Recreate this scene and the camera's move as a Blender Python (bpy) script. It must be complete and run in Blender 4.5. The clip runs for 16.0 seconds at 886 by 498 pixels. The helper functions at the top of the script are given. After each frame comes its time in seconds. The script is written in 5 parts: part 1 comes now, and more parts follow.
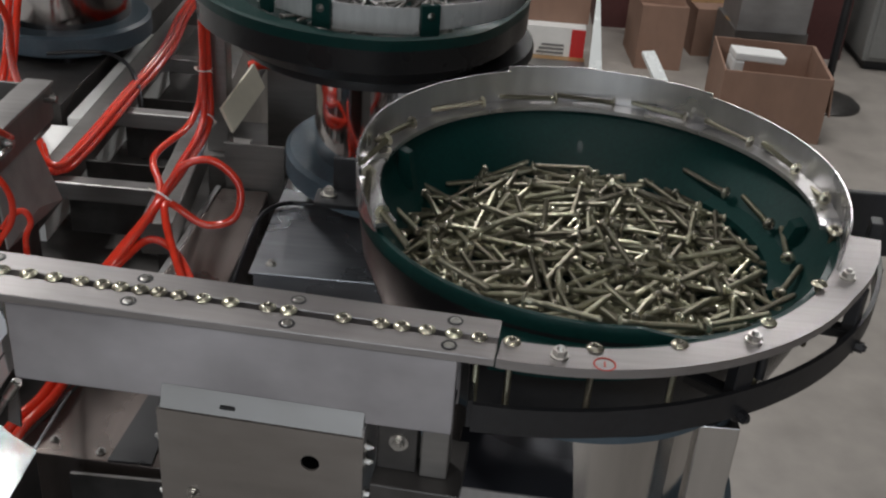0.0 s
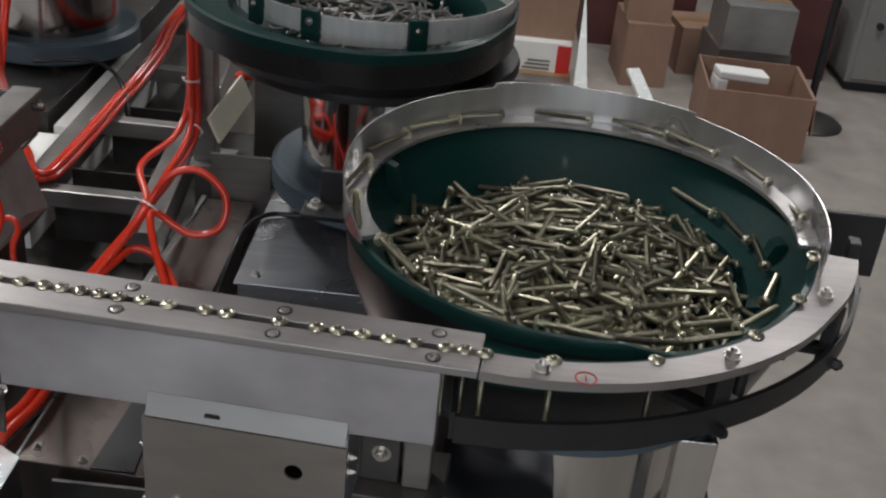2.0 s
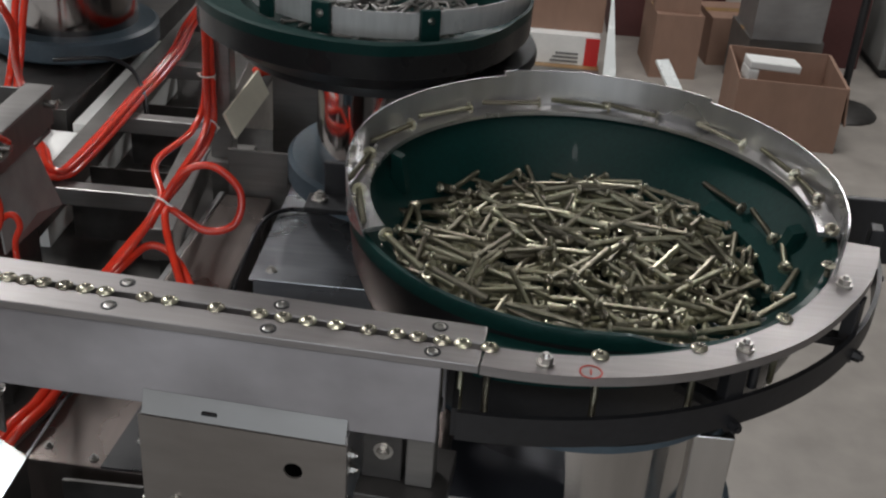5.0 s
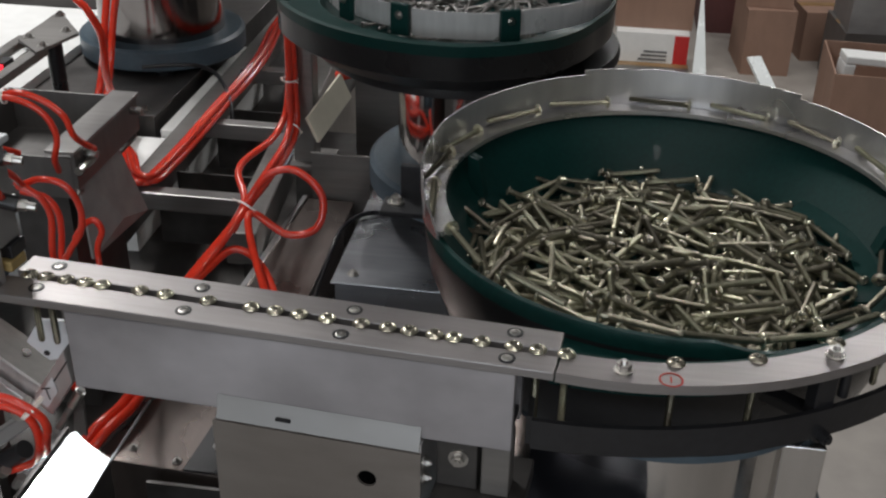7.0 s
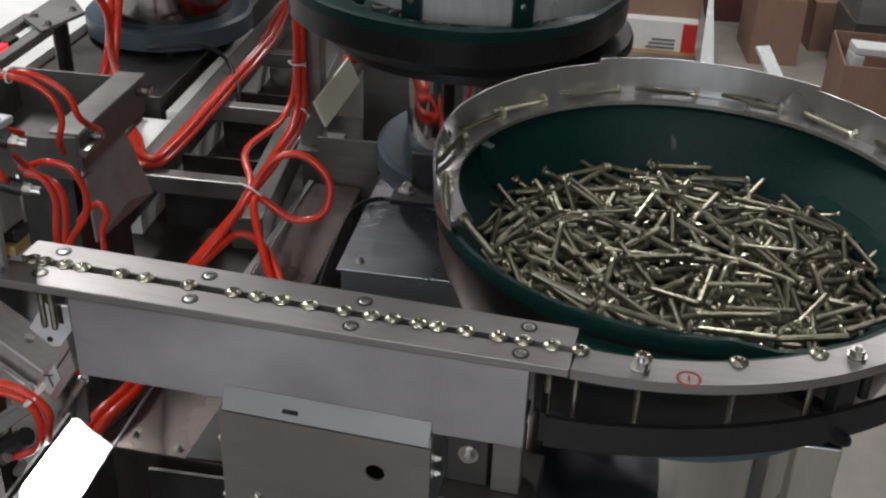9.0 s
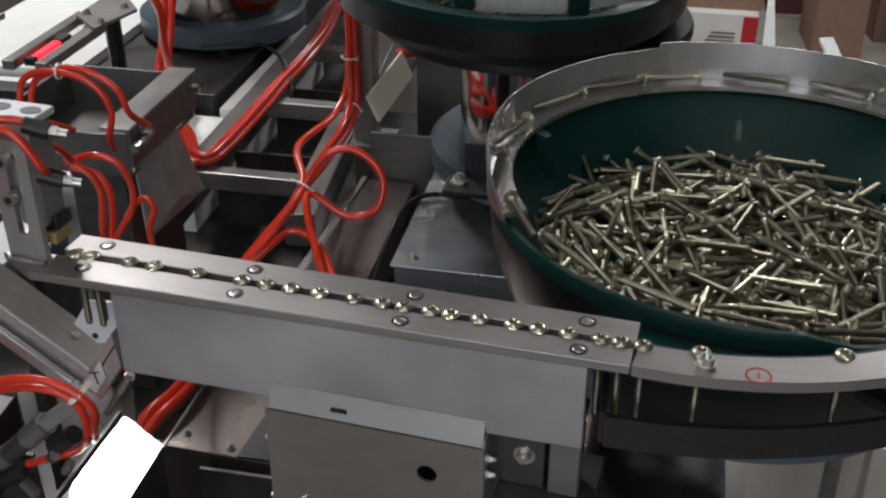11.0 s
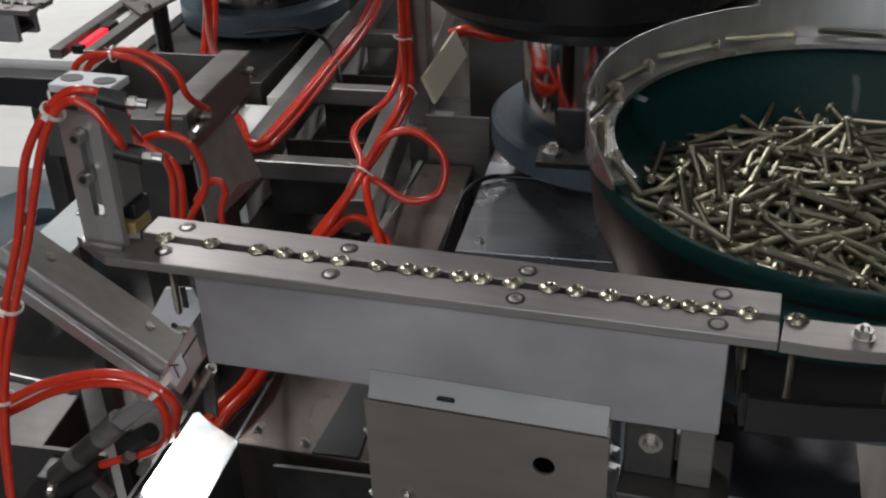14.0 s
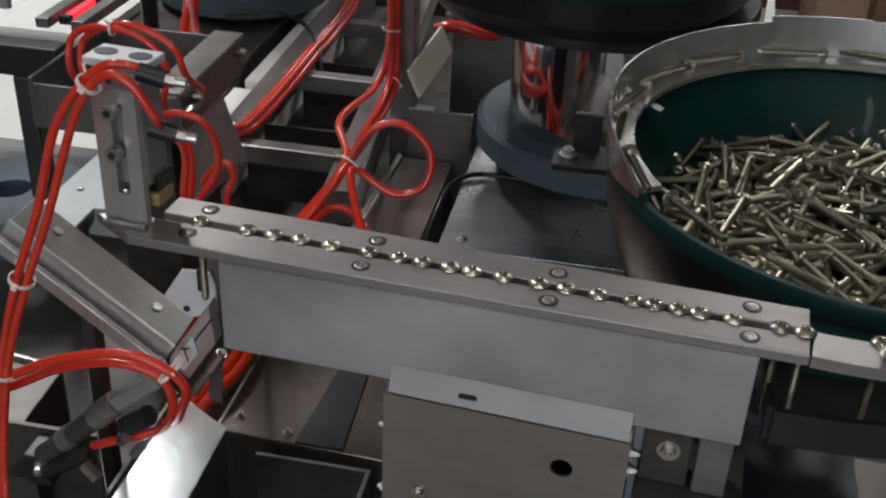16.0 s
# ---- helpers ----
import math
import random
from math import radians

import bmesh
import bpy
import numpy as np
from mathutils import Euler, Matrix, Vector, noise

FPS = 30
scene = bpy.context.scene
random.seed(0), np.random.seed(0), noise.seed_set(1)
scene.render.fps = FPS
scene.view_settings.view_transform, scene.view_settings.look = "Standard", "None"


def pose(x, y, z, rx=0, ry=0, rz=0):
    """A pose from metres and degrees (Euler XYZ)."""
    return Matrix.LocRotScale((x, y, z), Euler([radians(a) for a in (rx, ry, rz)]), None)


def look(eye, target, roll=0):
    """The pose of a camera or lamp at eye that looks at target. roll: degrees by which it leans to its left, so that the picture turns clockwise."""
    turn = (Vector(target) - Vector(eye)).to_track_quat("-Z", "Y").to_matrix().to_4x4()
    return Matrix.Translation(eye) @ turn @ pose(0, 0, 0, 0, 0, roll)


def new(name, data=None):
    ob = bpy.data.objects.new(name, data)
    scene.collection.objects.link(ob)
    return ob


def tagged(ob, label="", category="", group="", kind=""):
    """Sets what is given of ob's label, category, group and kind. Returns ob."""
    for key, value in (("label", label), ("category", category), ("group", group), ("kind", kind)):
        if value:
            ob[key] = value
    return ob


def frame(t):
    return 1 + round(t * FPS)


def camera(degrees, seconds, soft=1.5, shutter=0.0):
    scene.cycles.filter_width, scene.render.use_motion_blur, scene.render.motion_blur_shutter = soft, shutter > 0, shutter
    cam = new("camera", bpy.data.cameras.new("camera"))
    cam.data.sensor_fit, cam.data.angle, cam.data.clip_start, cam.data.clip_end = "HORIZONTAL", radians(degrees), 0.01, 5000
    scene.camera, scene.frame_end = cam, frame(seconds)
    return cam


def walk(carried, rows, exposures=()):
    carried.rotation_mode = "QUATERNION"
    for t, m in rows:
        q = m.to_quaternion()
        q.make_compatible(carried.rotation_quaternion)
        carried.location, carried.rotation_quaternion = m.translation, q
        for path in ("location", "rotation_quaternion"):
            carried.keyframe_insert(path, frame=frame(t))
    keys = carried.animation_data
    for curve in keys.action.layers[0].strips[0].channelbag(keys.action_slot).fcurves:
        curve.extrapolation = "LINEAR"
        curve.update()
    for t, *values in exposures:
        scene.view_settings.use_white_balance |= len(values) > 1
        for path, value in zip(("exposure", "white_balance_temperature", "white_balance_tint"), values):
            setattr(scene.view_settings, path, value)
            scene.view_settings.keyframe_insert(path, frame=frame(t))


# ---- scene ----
cam = camera(43.7, 16.0, soft=2.3)
PATH = [
    (0, (0.023, 0.026, 1.542), (-0.021, 1.768, 0.56), 4.4),
    (0.5, (0.021, 0.023, 1.543), (-0.014, 1.76, 0.552), 4.8),
    (1, (0.021, 0.017, 1.542), (-0.008, 1.757, 0.555), 4.9),
    (1.5, (0.02, 0.016, 1.543), (-0.004, 1.758, 0.561), 5.2),
    (2, (0.022, 0.019, 1.546), (0.006, 1.774, 0.587), 5.7),
    (2.5, (0.025, 0.022, 1.544), (0.01, 1.778, 0.587), 5.5),
    (3, (0.028, 0.021, 1.544), (0.007, 1.77, 0.573), 5.3),
    (5.3, (0.041, 0.035, 1.536), (-0.054, 1.781, 0.567), 3.8),
    (5.5, (0.042, 0.035, 1.536), (-0.073, 1.78, 0.565), 3.7),
    (6, (0.044, 0.039, 1.534), (-0.123, 1.779, 0.562), 2.8),
    (6.5, (0.045, 0.043, 1.533), (-0.165, 1.781, 0.564), 1.9),
    (7, (0.046, 0.046, 1.532), (-0.19, 1.777, 0.559), 1.3),
    (7.5, (0.044, 0.047, 1.532), (-0.182, 1.775, 0.55), 1.7),
    (8, (0.041, 0.05, 1.531), (-0.18, 1.774, 0.542), 1.9),
    (10.5, (0.038, 0.071, 1.519), (-0.268, 1.776, 0.519), 1.1),
    (11, (0.038, 0.077, 1.513), (-0.301, 1.776, 0.513), 0.1),
    (11.5, (0.035, 0.088, 1.507), (-0.337, 1.773, 0.496), -0.3),
    (12, (0.029, 0.098, 1.501), (-0.371, 1.771, 0.48), -1.1),
    (12.5, (0.023, 0.106, 1.494), (-0.397, 1.773, 0.472), -2.0),
    (13, (0.018, 0.106, 1.492), (-0.388, 1.776, 0.47), -2.0),
    (13.5, (0.008, 0.104, 1.487), (-0.385, 1.783, 0.474), -1.8),
    (14, (-0.006, 0.104, 1.482), (-0.395, 1.786, 0.474), -2.3),
    (14.5, (-0.018, 0.102, 1.482), (-0.369, 1.795, 0.476), -1.6),
    (15, (-0.028, 0.098, 1.482), (-0.342, 1.799, 0.478), 0.1),
    (15.5, (-0.036, 0.096, 1.482), (-0.327, 1.799, 0.474), 1.6),
    (16, (-0.046, 0.098, 1.482), (-0.329, 1.797, 0.465), 2.7),
]
walk(cam, [(t, look(eye, target, roll)) for t, eye, target, roll in PATH], exposures=[(0, 0.04), (8.2, 0.04), (12, -0.06), (14, -0.18), (16, -0.12)])

# ---------- small mesh kit ----------
def part(name, bm, material, parent=None, label="", smooth=False, bevel=0.0):
    me = bpy.data.meshes.new(name)
    bmesh.ops.recalc_face_normals(bm, faces=bm.faces[:])
    if smooth:
        for f in bm.faces:
            f.smooth = True
    bm.to_mesh(me)
    bm.free()
    ob = new(name, me)
    me.materials.append(material)
    if smooth:
        me.set_sharp_from_angle(angle=radians(38))
    if bevel:
        mod = ob.modifiers.new("edge", "BEVEL")
        mod.width, mod.segments, mod.limit_method = bevel, 2, "ANGLE"
    if parent is not None:
        ob.parent = parent
    if label:
        ob["label"] = label
    return ob


def empty(name, m=None):
    ob = new(name)
    if m is not None:
        ob.matrix_basis = m
    return ob


def box(x0, x1, y0, y1, z0, z1, m=None, bm=None):
    bm = bm or bmesh.new()
    vs = [bm.verts.new((x, y, z)) for x in (x0, x1) for y in (y0, y1) for z in (z0, z1)]
    for a in ((0, 1, 3, 2), (4, 6, 7, 5), (0, 4, 5, 1), (2, 3, 7, 6), (0, 2, 6, 4), (1, 5, 7, 3)):
        bm.faces.new([vs[i] for i in a])
    if m is not None:
        bmesh.ops.transform(bm, matrix=m, verts=vs)
    return bm


def prism(points, z0, z1, m=None, bm=None):
    """An upright prism over a plan outline."""
    bm = bm or bmesh.new()
    lo = [bm.verts.new((x, y, z0)) for x, y in points]
    hi = [bm.verts.new((x, y, z1)) for x, y in points]
    n = len(points)
    bm.faces.new(lo[::-1])
    bm.faces.new(hi)
    for i in range(n):
        bm.faces.new((lo[i], lo[(i + 1) % n], hi[(i + 1) % n], hi[i]))
    if m is not None:
        bmesh.ops.transform(bm, matrix=m, verts=lo + hi)
    return bm


def turned(profile, n=64, a0=0.0, a1=360.0, cx=0.0, cy=0.0, bm=None, closed=False, cap=True):
    """A turned body from (radius, height) pairs, between two angles in degrees."""
    bm = bm or bmesh.new()
    full = abs(a1 - a0) >= 359.9
    cols = n if full else n + 1
    rings = []
    for i in range(cols):
        a = radians(a0 + (a1 - a0) * i / n)
        rings.append([bm.verts.new((cx + r * math.cos(a), cy + r * math.sin(a), z)) for r, z in profile])
    k = len(profile)
    for i in range(n):
        p, q = rings[i], rings[(i + 1) % cols]
        for j in range(k if closed else k - 1):
            bm.faces.new((p[j], q[j], q[(j + 1) % k], p[(j + 1) % k]))
    if closed and not full:
        bm.faces.new(rings[0])
        bm.faces.new(rings[-1][::-1])
    if not closed:
        for j in (0, k - 1):
            if cap and full and profile[j][0] > 1e-5 and j == 0:
                bm.faces.new([r[j] for r in rings])
    return bm


def rod(p, q, r, n=12, bm=None, r2=None):
    """A round bar from p to q."""
    bm = bm or bmesh.new()
    p, q = Vector(p), Vector(q)
    turn = (q - p).to_track_quat("Z", "Y").to_matrix()
    r2 = r if r2 is None else r2
    a, b = [], []
    for i in range(n):
        w = 2 * math.pi * i / n
        o = Vector((math.cos(w), math.sin(w), 0))
        a.append(bm.verts.new(p + turn @ (o * r)))
        b.append(bm.verts.new(q + turn @ (o * r2)))
    bm.faces.new(a[::-1])
    bm.faces.new(b)
    for i in range(n):
        bm.faces.new((a[i], a[(i + 1) % n], b[(i + 1) % n], b[i]))
    return bm


def spline(points, steps=8):
    """Catmull-Rom through points."""
    P = [Vector(p) for p in points]
    P = [2 * P[0] - P[1]] + P + [2 * P[-1] - P[-2]]
    out = []
    for i in range(1, len(P) - 2):
        a, b, c, d = P[i - 1:i + 3]
        for k in range(steps):
            t = k / steps
            out.append(0.5 * ((2 * b) + (c - a) * t + (2 * a - 5 * b + 4 * c - d) * t * t + (3 * b - a - 3 * c + d) * t ** 3))
    out.append(P[-2])
    return out


def tube(points, r, n=10, steps=8, bm=None):
    """A hose or cable through points."""
    bm = bm or bmesh.new()
    pts = spline(points, steps)
    up, rings = Vector((0.31, 0.2, 0.93)).normalized(), []
    for i, p in enumerate(pts):
        t = (pts[min(i + 1, len(pts) - 1)] - pts[max(i - 1, 0)]).normalized()
        u = (up - t * up.dot(t)).normalized()
        up, v = u, t.cross(u)
        rings.append([bm.verts.new(p + r * (math.cos(2 * math.pi * k / n) * u + math.sin(2 * math.pi * k / n) * v)) for k in range(n)])
    for a, b in zip(rings, rings[1:]):
        for k in range(n):
            bm.faces.new((a[k], a[(k + 1) % n], b[(k + 1) % n], b[k]))
    bm.faces.new(rings[0][::-1])
    bm.faces.new(rings[-1])
    return bm

# ---------- light ----------
world = bpy.data.worlds.new("world")
scene.world = world
world.use_nodes = True
world.node_tree.nodes["Background"].inputs[0].default_value = (0.75, 0.85, 1.0, 1)
world.node_tree.nodes["Background"].inputs[1].default_value = 0.085


def ceiling_lamp(x, y, z, w, l, power, rz=0):
    la = bpy.data.lights.new("tube_light", "AREA")
    la.shape, la.size, la.size_y, la.energy, la.color = "RECTANGLE", w, l, power, (1.0, 0.99, 0.985)
    ob = new("tube_light", la)
    ob.matrix_basis = pose(x, y, z, 0, 0, rz)
    return ob


for lx, ly, lw, ll, lp, lr in ((-1.47, 2.1, 0.2, 1.3, 46, 15), (0.15, 0.0, 0.08, 1.1, 4, 20), (1.1, 3.7, 0.3, 1.5, 36, 70), (-1.0, -1.3, 0.2, 1.5, 15, 75), (1.0, -1.5, 0.2, 1.5, 15, 80), (-0.3, 5.6, 0.3, 1.5, 20, 85)):
    ceiling_lamp(lx, ly, 2.93, lw, ll, lp, lr)
# soft bluish fill light added, unseen, in the south wall to brighten south-facing faces
la = bpy.data.lights.new("south_fill_light", "AREA")
la.shape, la.size, la.size_y, la.energy, la.color = "RECTANGLE", 3.6, 1.5, 64, (0.86, 0.93, 1.0)
new("south_fill_light", la).matrix_basis = pose(-0.6, -4.95, 1.75, 90, 0, 180) @ pose(0, 0, 0, 180, 0, 0)


# ---------- materials ----------
def material(name, color, rough=0.5, metal=0.0, grain=0.0, scale=60.0, stretch=(1, 1, 1), bump=0.0, vary=0.25, coat=0.0, rough_vary=0.12, island=False, trans=0.0, spec=0.5):
    m = bpy.data.materials.new(name)
    m.use_nodes = True
    nt = m.node_tree
    n, l = nt.nodes, nt.links
    b = n["Principled BSDF"]
    b.inputs["Roughness"].default_value, b.inputs["Metallic"].default_value = rough, metal
    b.inputs["Coat Weight"].default_value = coat
    b.inputs["Specular IOR Level"].default_value = spec
    if trans:
        b.inputs["Subsurface Weight"].default_value = trans
        b.inputs["Subsurface Radius"].default_value = (0.004, 0.001, 0.0005)
    co = n.new("ShaderNodeTexCoord")
    mp = n.new("ShaderNodeMapping")
    mp.inputs["Scale"].default_value = stretch
    l.new(co.outputs["Object"], mp.inputs["Vector"])
    fine = n.new("ShaderNodeTexNoise")
    fine.inputs["Scale"].default_value, fine.inputs["Detail"].default_value = scale, 6
    l.new(mp.outputs[0], fine.inputs["Vector"])
    wide = n.new("ShaderNodeTexNoise")
    wide.inputs["Scale"].default_value, wide.inputs["Detail"].default_value = 9.0, 4
    l.new(co.outputs["Object"], wide.inputs["Vector"])
    mix = n.new("ShaderNodeMix")
    mix.data_type = "FLOAT"
    mix.inputs[0].default_value = 0.5
    l.new(fine.outputs[0], mix.inputs[2])
    l.new(wide.outputs[0], mix.inputs[3])
    ramp = n.new("ShaderNodeMapRange")
    ramp.inputs["From Min"].default_value, ramp.inputs["From Max"].default_value = 0.3, 0.7
    ramp.inputs["To Min"].default_value, ramp.inputs["To Max"].default_value = 1 - vary, 1 + vary
    l.new(mix.outputs[0], ramp.inputs["Value"])
    hsv = n.new("ShaderNodeHueSaturation")
    hsv.inputs["Color"].default_value = (*color, 1)
    l.new(ramp.outputs[0], hsv.inputs["Value"])
    last = hsv.outputs[0]
    if island:
        info = n.new("ShaderNodeObjectInfo")
        h2 = n.new("ShaderNodeHueSaturation")
        r2 = n.new("ShaderNodeMapRange")
        r2.inputs["To Min"].default_value, r2.inputs["To Max"].default_value = 0.55, 1.3
        l.new(info.outputs["Random"], r2.inputs["Value"])
        l.new(r2.outputs[0], h2.inputs["Value"])
        r3 = n.new("ShaderNodeMapRange")
        r3.inputs["To Min"].default_value, r3.inputs["To Max"].default_value = 0.478, 0.512
        l.new(info.outputs["Random"], r3.inputs["Value"])
        l.new(r3.outputs[0], h2.inputs["Hue"])
        l.new(last, h2.inputs["Color"])
        last = h2.outputs[0]
    l.new(last, b.inputs["Base Color"])
    rr = n.new("ShaderNodeMapRange")
    rr.inputs["From Min"].default_value, rr.inputs["From Max"].default_value = 0.3, 0.7
    rr.inputs["To Min"].default_value, rr.inputs["To Max"].default_value = max(rough - rough_vary, 0.03), min(rough + rough_vary, 1)
    l.new(wide.outputs[0], rr.inputs["Value"])
    l.new(rr.outputs[0], b.inputs["Roughness"])
    if bump:
        bp = n.new("ShaderNodeBump")
        bp.inputs["Strength"].default_value, bp.inputs["Distance"].default_value = bump, 0.001
        l.new(fine.outputs[0], bp.inputs["Height"])
        l.new(bp.outputs[0], b.inputs["Normal"])
    return m


def glow(name, color, strength):
    m = bpy.data.materials.new(name)
    m.use_nodes = True
    b = m.node_tree.nodes["Principled BSDF"]
    b.inputs["Base Color"].default_value = (*color, 1)
    b.inputs["Emission Color"].default_value = (*color, 1)
    b.inputs["Emission Strength"].default_value = strength
    return m


# strong tone variation here colours in the panel's blotchy reflections along with smudges
ALU = material("milled_aluminium", (0.385, 0.37, 0.385), 0.42, 0.5, scale=16, stretch=(0.7, 1, 1), bump=0.02, vary=0.55, rough_vary=0.2)
FACE = material("warm_face_steel", (0.26, 0.235, 0.215), 0.40, 0.6, scale=90, stretch=(0.35, 1, 1), bump=0.04, vary=0.14)
# wide tone variation again stands for mottled reflections
FOLD = material("light_folded_sheet", (0.315, 0.31, 0.305), 0.48, 0.55, scale=22, stretch=(0.5, 1, 1), bump=0.0, vary=0.2)
PLATE = material("ground_steel", (0.335, 0.315, 0.31), 0.40, 0.75, scale=300, stretch=(0.06, 1, 1), bump=0.12, vary=0.14)
HOPPER = material("grey_hopper_sheet", (0.15, 0.143, 0.138), 0.42, 0.6, scale=120, stretch=(1, 1, 0.2), bump=0.05, vary=0.2)
CRUMPLED = material("crumpled_sheet", (0.34, 0.33, 0.32), 0.5, 0.25, scale=40, bump=0.3, vary=0.25)
STEEL = material("stainless_sheet", (0.50, 0.49, 0.49), 0.34, 0.75, scale=200, stretch=(1, 1, 0.08), bump=0.08, vary=0.14)
DULL = material("dull_stainless", (0.225, 0.215, 0.205), 0.42, 0.6, scale=180, stretch=(0.1, 1, 1), bump=0.1, vary=0.18)
RUNG = material("worn_square_tube", (0.28, 0.268, 0.26), 0.40, 0.65, scale=140, stretch=(0.1, 1, 1), bump=0.1, vary=0.2)
SHINY = material("polished_stainless", (0.7, 0.69, 0.68), 0.16, 1.0, scale=120, stretch=(1, 1, 0.1), bump=0.03, vary=0.08, rough_vary=0.08)
MIRROR = material("mirror_stainless", (0.72, 0.70, 0.69), 0.09, 1.0, scale=120, bump=0.0, vary=0.06, rough_vary=0.04)
# polished stainless with the rear drum's dark reflections put into its base colour
DRUMSTEEL = material("dark_reflection_stainless", (0.22, 0.205, 0.20), 0.14, 1.0, scale=120, stretch=(1, 1, 0.1), bump=0.03, vary=0.12, rough_vary=0.06)
RIM = material("rolled_rim_steel", (0.58, 0.57, 0.57), 0.29, 0.88, scale=60, stretch=(1, 1, 0.2), bump=0.05, vary=0.2, rough_vary=0.12)
GREEN = material("dark_green_coating", (0.0032, 0.030, 0.0265), 0.5, 0.0, scale=300, bump=0.1, vary=0.3, coat=0.05, spec=0.22)
BLACK = material("black_paint", (0.016, 0.016, 0.018), 0.42, 0.0, scale=200, bump=0.1, vary=0.3)
RUBBER = material("black_plastic", (0.014, 0.014, 0.016), 0.35, 0.0, scale=200, bump=0.05)
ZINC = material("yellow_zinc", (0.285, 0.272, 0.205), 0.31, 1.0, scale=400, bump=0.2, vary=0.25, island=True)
# lighter copy of the zinc, with the lamp's highlight on the heads coloured in
HEADZINC = material("lit_zinc_heads", (0.60, 0.57, 0.45), 0.27, 0.85, scale=400, bump=0.1, vary=0.2, island=True)
# pale base colour stands in for light falling on the guide plates
GUIDE = material("lit_guide_steel", (0.72, 0.71, 0.71), 0.32, 0.45, scale=120, stretch=(1, 1, 0.2), bump=0.08, vary=0.18)
# bluish dark steel, its colour lowered further for the shade under the bowl
SMOKED = material("shaded_dark_polished_steel", (0.032, 0.034, 0.042), 0.36, 0.6, scale=14, bump=0.02, vary=0.35)
DECKSTEEL = material("grey_deck_steel", (0.30, 0.31, 0.33), 0.30, 0.7, scale=120, stretch=(0.1, 1, 1), bump=0.05, vary=0.2)
TRAY = material("polished_tray_steel", (0.70, 0.74, 0.73), 0.16, 1.0, scale=20, vary=0.08, rough_vary=0.06)
GLOSSBLACK = material("gloss_black_paint", (0.015, 0.015, 0.016), 0.34, 0.0, scale=200, bump=0.04, vary=0.3, spec=0.35)
BRIGHT = material("bright_sheet", (0.93, 0.97, 0.96), 0.22, 0.15, scale=20, vary=0.05)
NICKEL = material("nickel", (0.5, 0.485, 0.46), 0.3, 1.0, scale=300, vary=0.2)
HOSE = material("orange_red_hose", (0.68, 0.042, 0.018), 0.2, 0.0, scale=80, vary=0.18, trans=0.2, coat=0.4)
BLUE = material("blue_grey_paint", (0.075, 0.105, 0.13), 0.42, 0.0, scale=200, bump=0.08, vary=0.2)
CARD = material("cardboard", (0.30, 0.185, 0.135), 0.85, 0.0, scale=30, stretch=(1, 1, 0.4), bump=0.05, vary=0.13)
WHITE = material("white_board", (0.86, 0.86, 0.84), 0.6, 0.0, scale=50, vary=0.06)
CREAM = material("cream_card", (0.66, 0.62, 0.50), 0.6, 0.0, scale=40, vary=0.12)
REDCARD = material("red_print", (0.6, 0.03, 0.03), 0.6, 0.0, scale=50, vary=0.1)
DARKCEIL = material("dark_ceiling", (0.10, 0.10, 0.10), 0.8, scale=6, vary=0.1)
FLOOR = material("concrete_floor", (0.34, 0.31, 0.28), 0.5, 0.0, scale=12, bump=0.1, vary=0.16)
WALL = material("painted_wall", (0.42, 0.40, 0.38), 0.8, 0.0, scale=10, vary=0.08)
BRASS = material("brass_pad", (0.42, 0.30, 0.12), 0.5, 0.2, scale=100, vary=0.2)
INK = material("red_marker", (0.45, 0.04, 0.03), 0.7, 0.0, scale=100)
DARKPRINT = material("grey_print", (0.18, 0.18, 0.18), 0.7)
TIE = material("white_nylon", (0.85, 0.78, 0.72), 0.4)
GREYPLATE = material("blue_grey_sheet", (0.44, 0.47, 0.48), 0.45, 0.15, scale=60, vary=0.12)
PALE = material("pale_blue_grey_sheet", (0.66, 0.69, 0.72), 0.45, 0.1, scale=90, vary=0.08)
# stainless whose base colour carries the brown reflection of cartons and room
BRONZE = material("brown_reflection_stainless", (0.20, 0.168, 0.155), 0.27, 0.75, scale=120, stretch=(1, 0.1, 1), bump=0.08, vary=0.15)
BROWNTAPE = material("brown_tape", (0.30, 0.18, 0.08), 0.35)
REDDARK = material("dark_red_board", (0.09, 0.03, 0.028), 0.6, vary=0.15)
GREYPAINT = material("grey_cabinet_paint", (0.22, 0.22, 0.21), 0.5, scale=40, vary=0.1)
DARKSTEEL = material("dark_steel", (0.085, 0.08, 0.077), 0.42, 0.6, scale=60, bump=0.1, vary=0.3)
RECESS = material("recess_shade", (0.08, 0.075, 0.06), 0.5, 0.6)
LED = glow("red_led", (1.0, 0.02, 0.04), 1.6)

# ---------- room ----------
tagged(part("floor", box(-7, 7, -5, 9, -0.1, 0), FLOOR), "grey-brown smooth concrete workshop floor", "floor", kind="structure")
tagged(part("ceiling", box(-7, 7, -5, 9, 3.0, 3.1), DARKCEIL), "dark grey workshop ceiling", "ceiling", kind="structure")
for nm, a in (("wall_north", (-7, 7, 9, 9.15)), ("wall_east", (7, 7.15, -5, 9)), ("wall_west", (-7.15, -7, -5, 9))):
    tagged(part(nm, box(*a, 0, 3.0), WALL), "plain painted workshop wall", "wall", kind="structure")
# the opening is made up to hold the added fill light
bm = box(-7, -2.4, -5.15, -5, 0, 3.0)
for a in ((1.2, 7, 0, 3.0), (-2.4, 1.2, 0, 1.0), (-2.4, 1.2, 2.5, 3.0)):
    box(a[0], a[1], -5.15, -5, a[2], a[3], bm=bm)
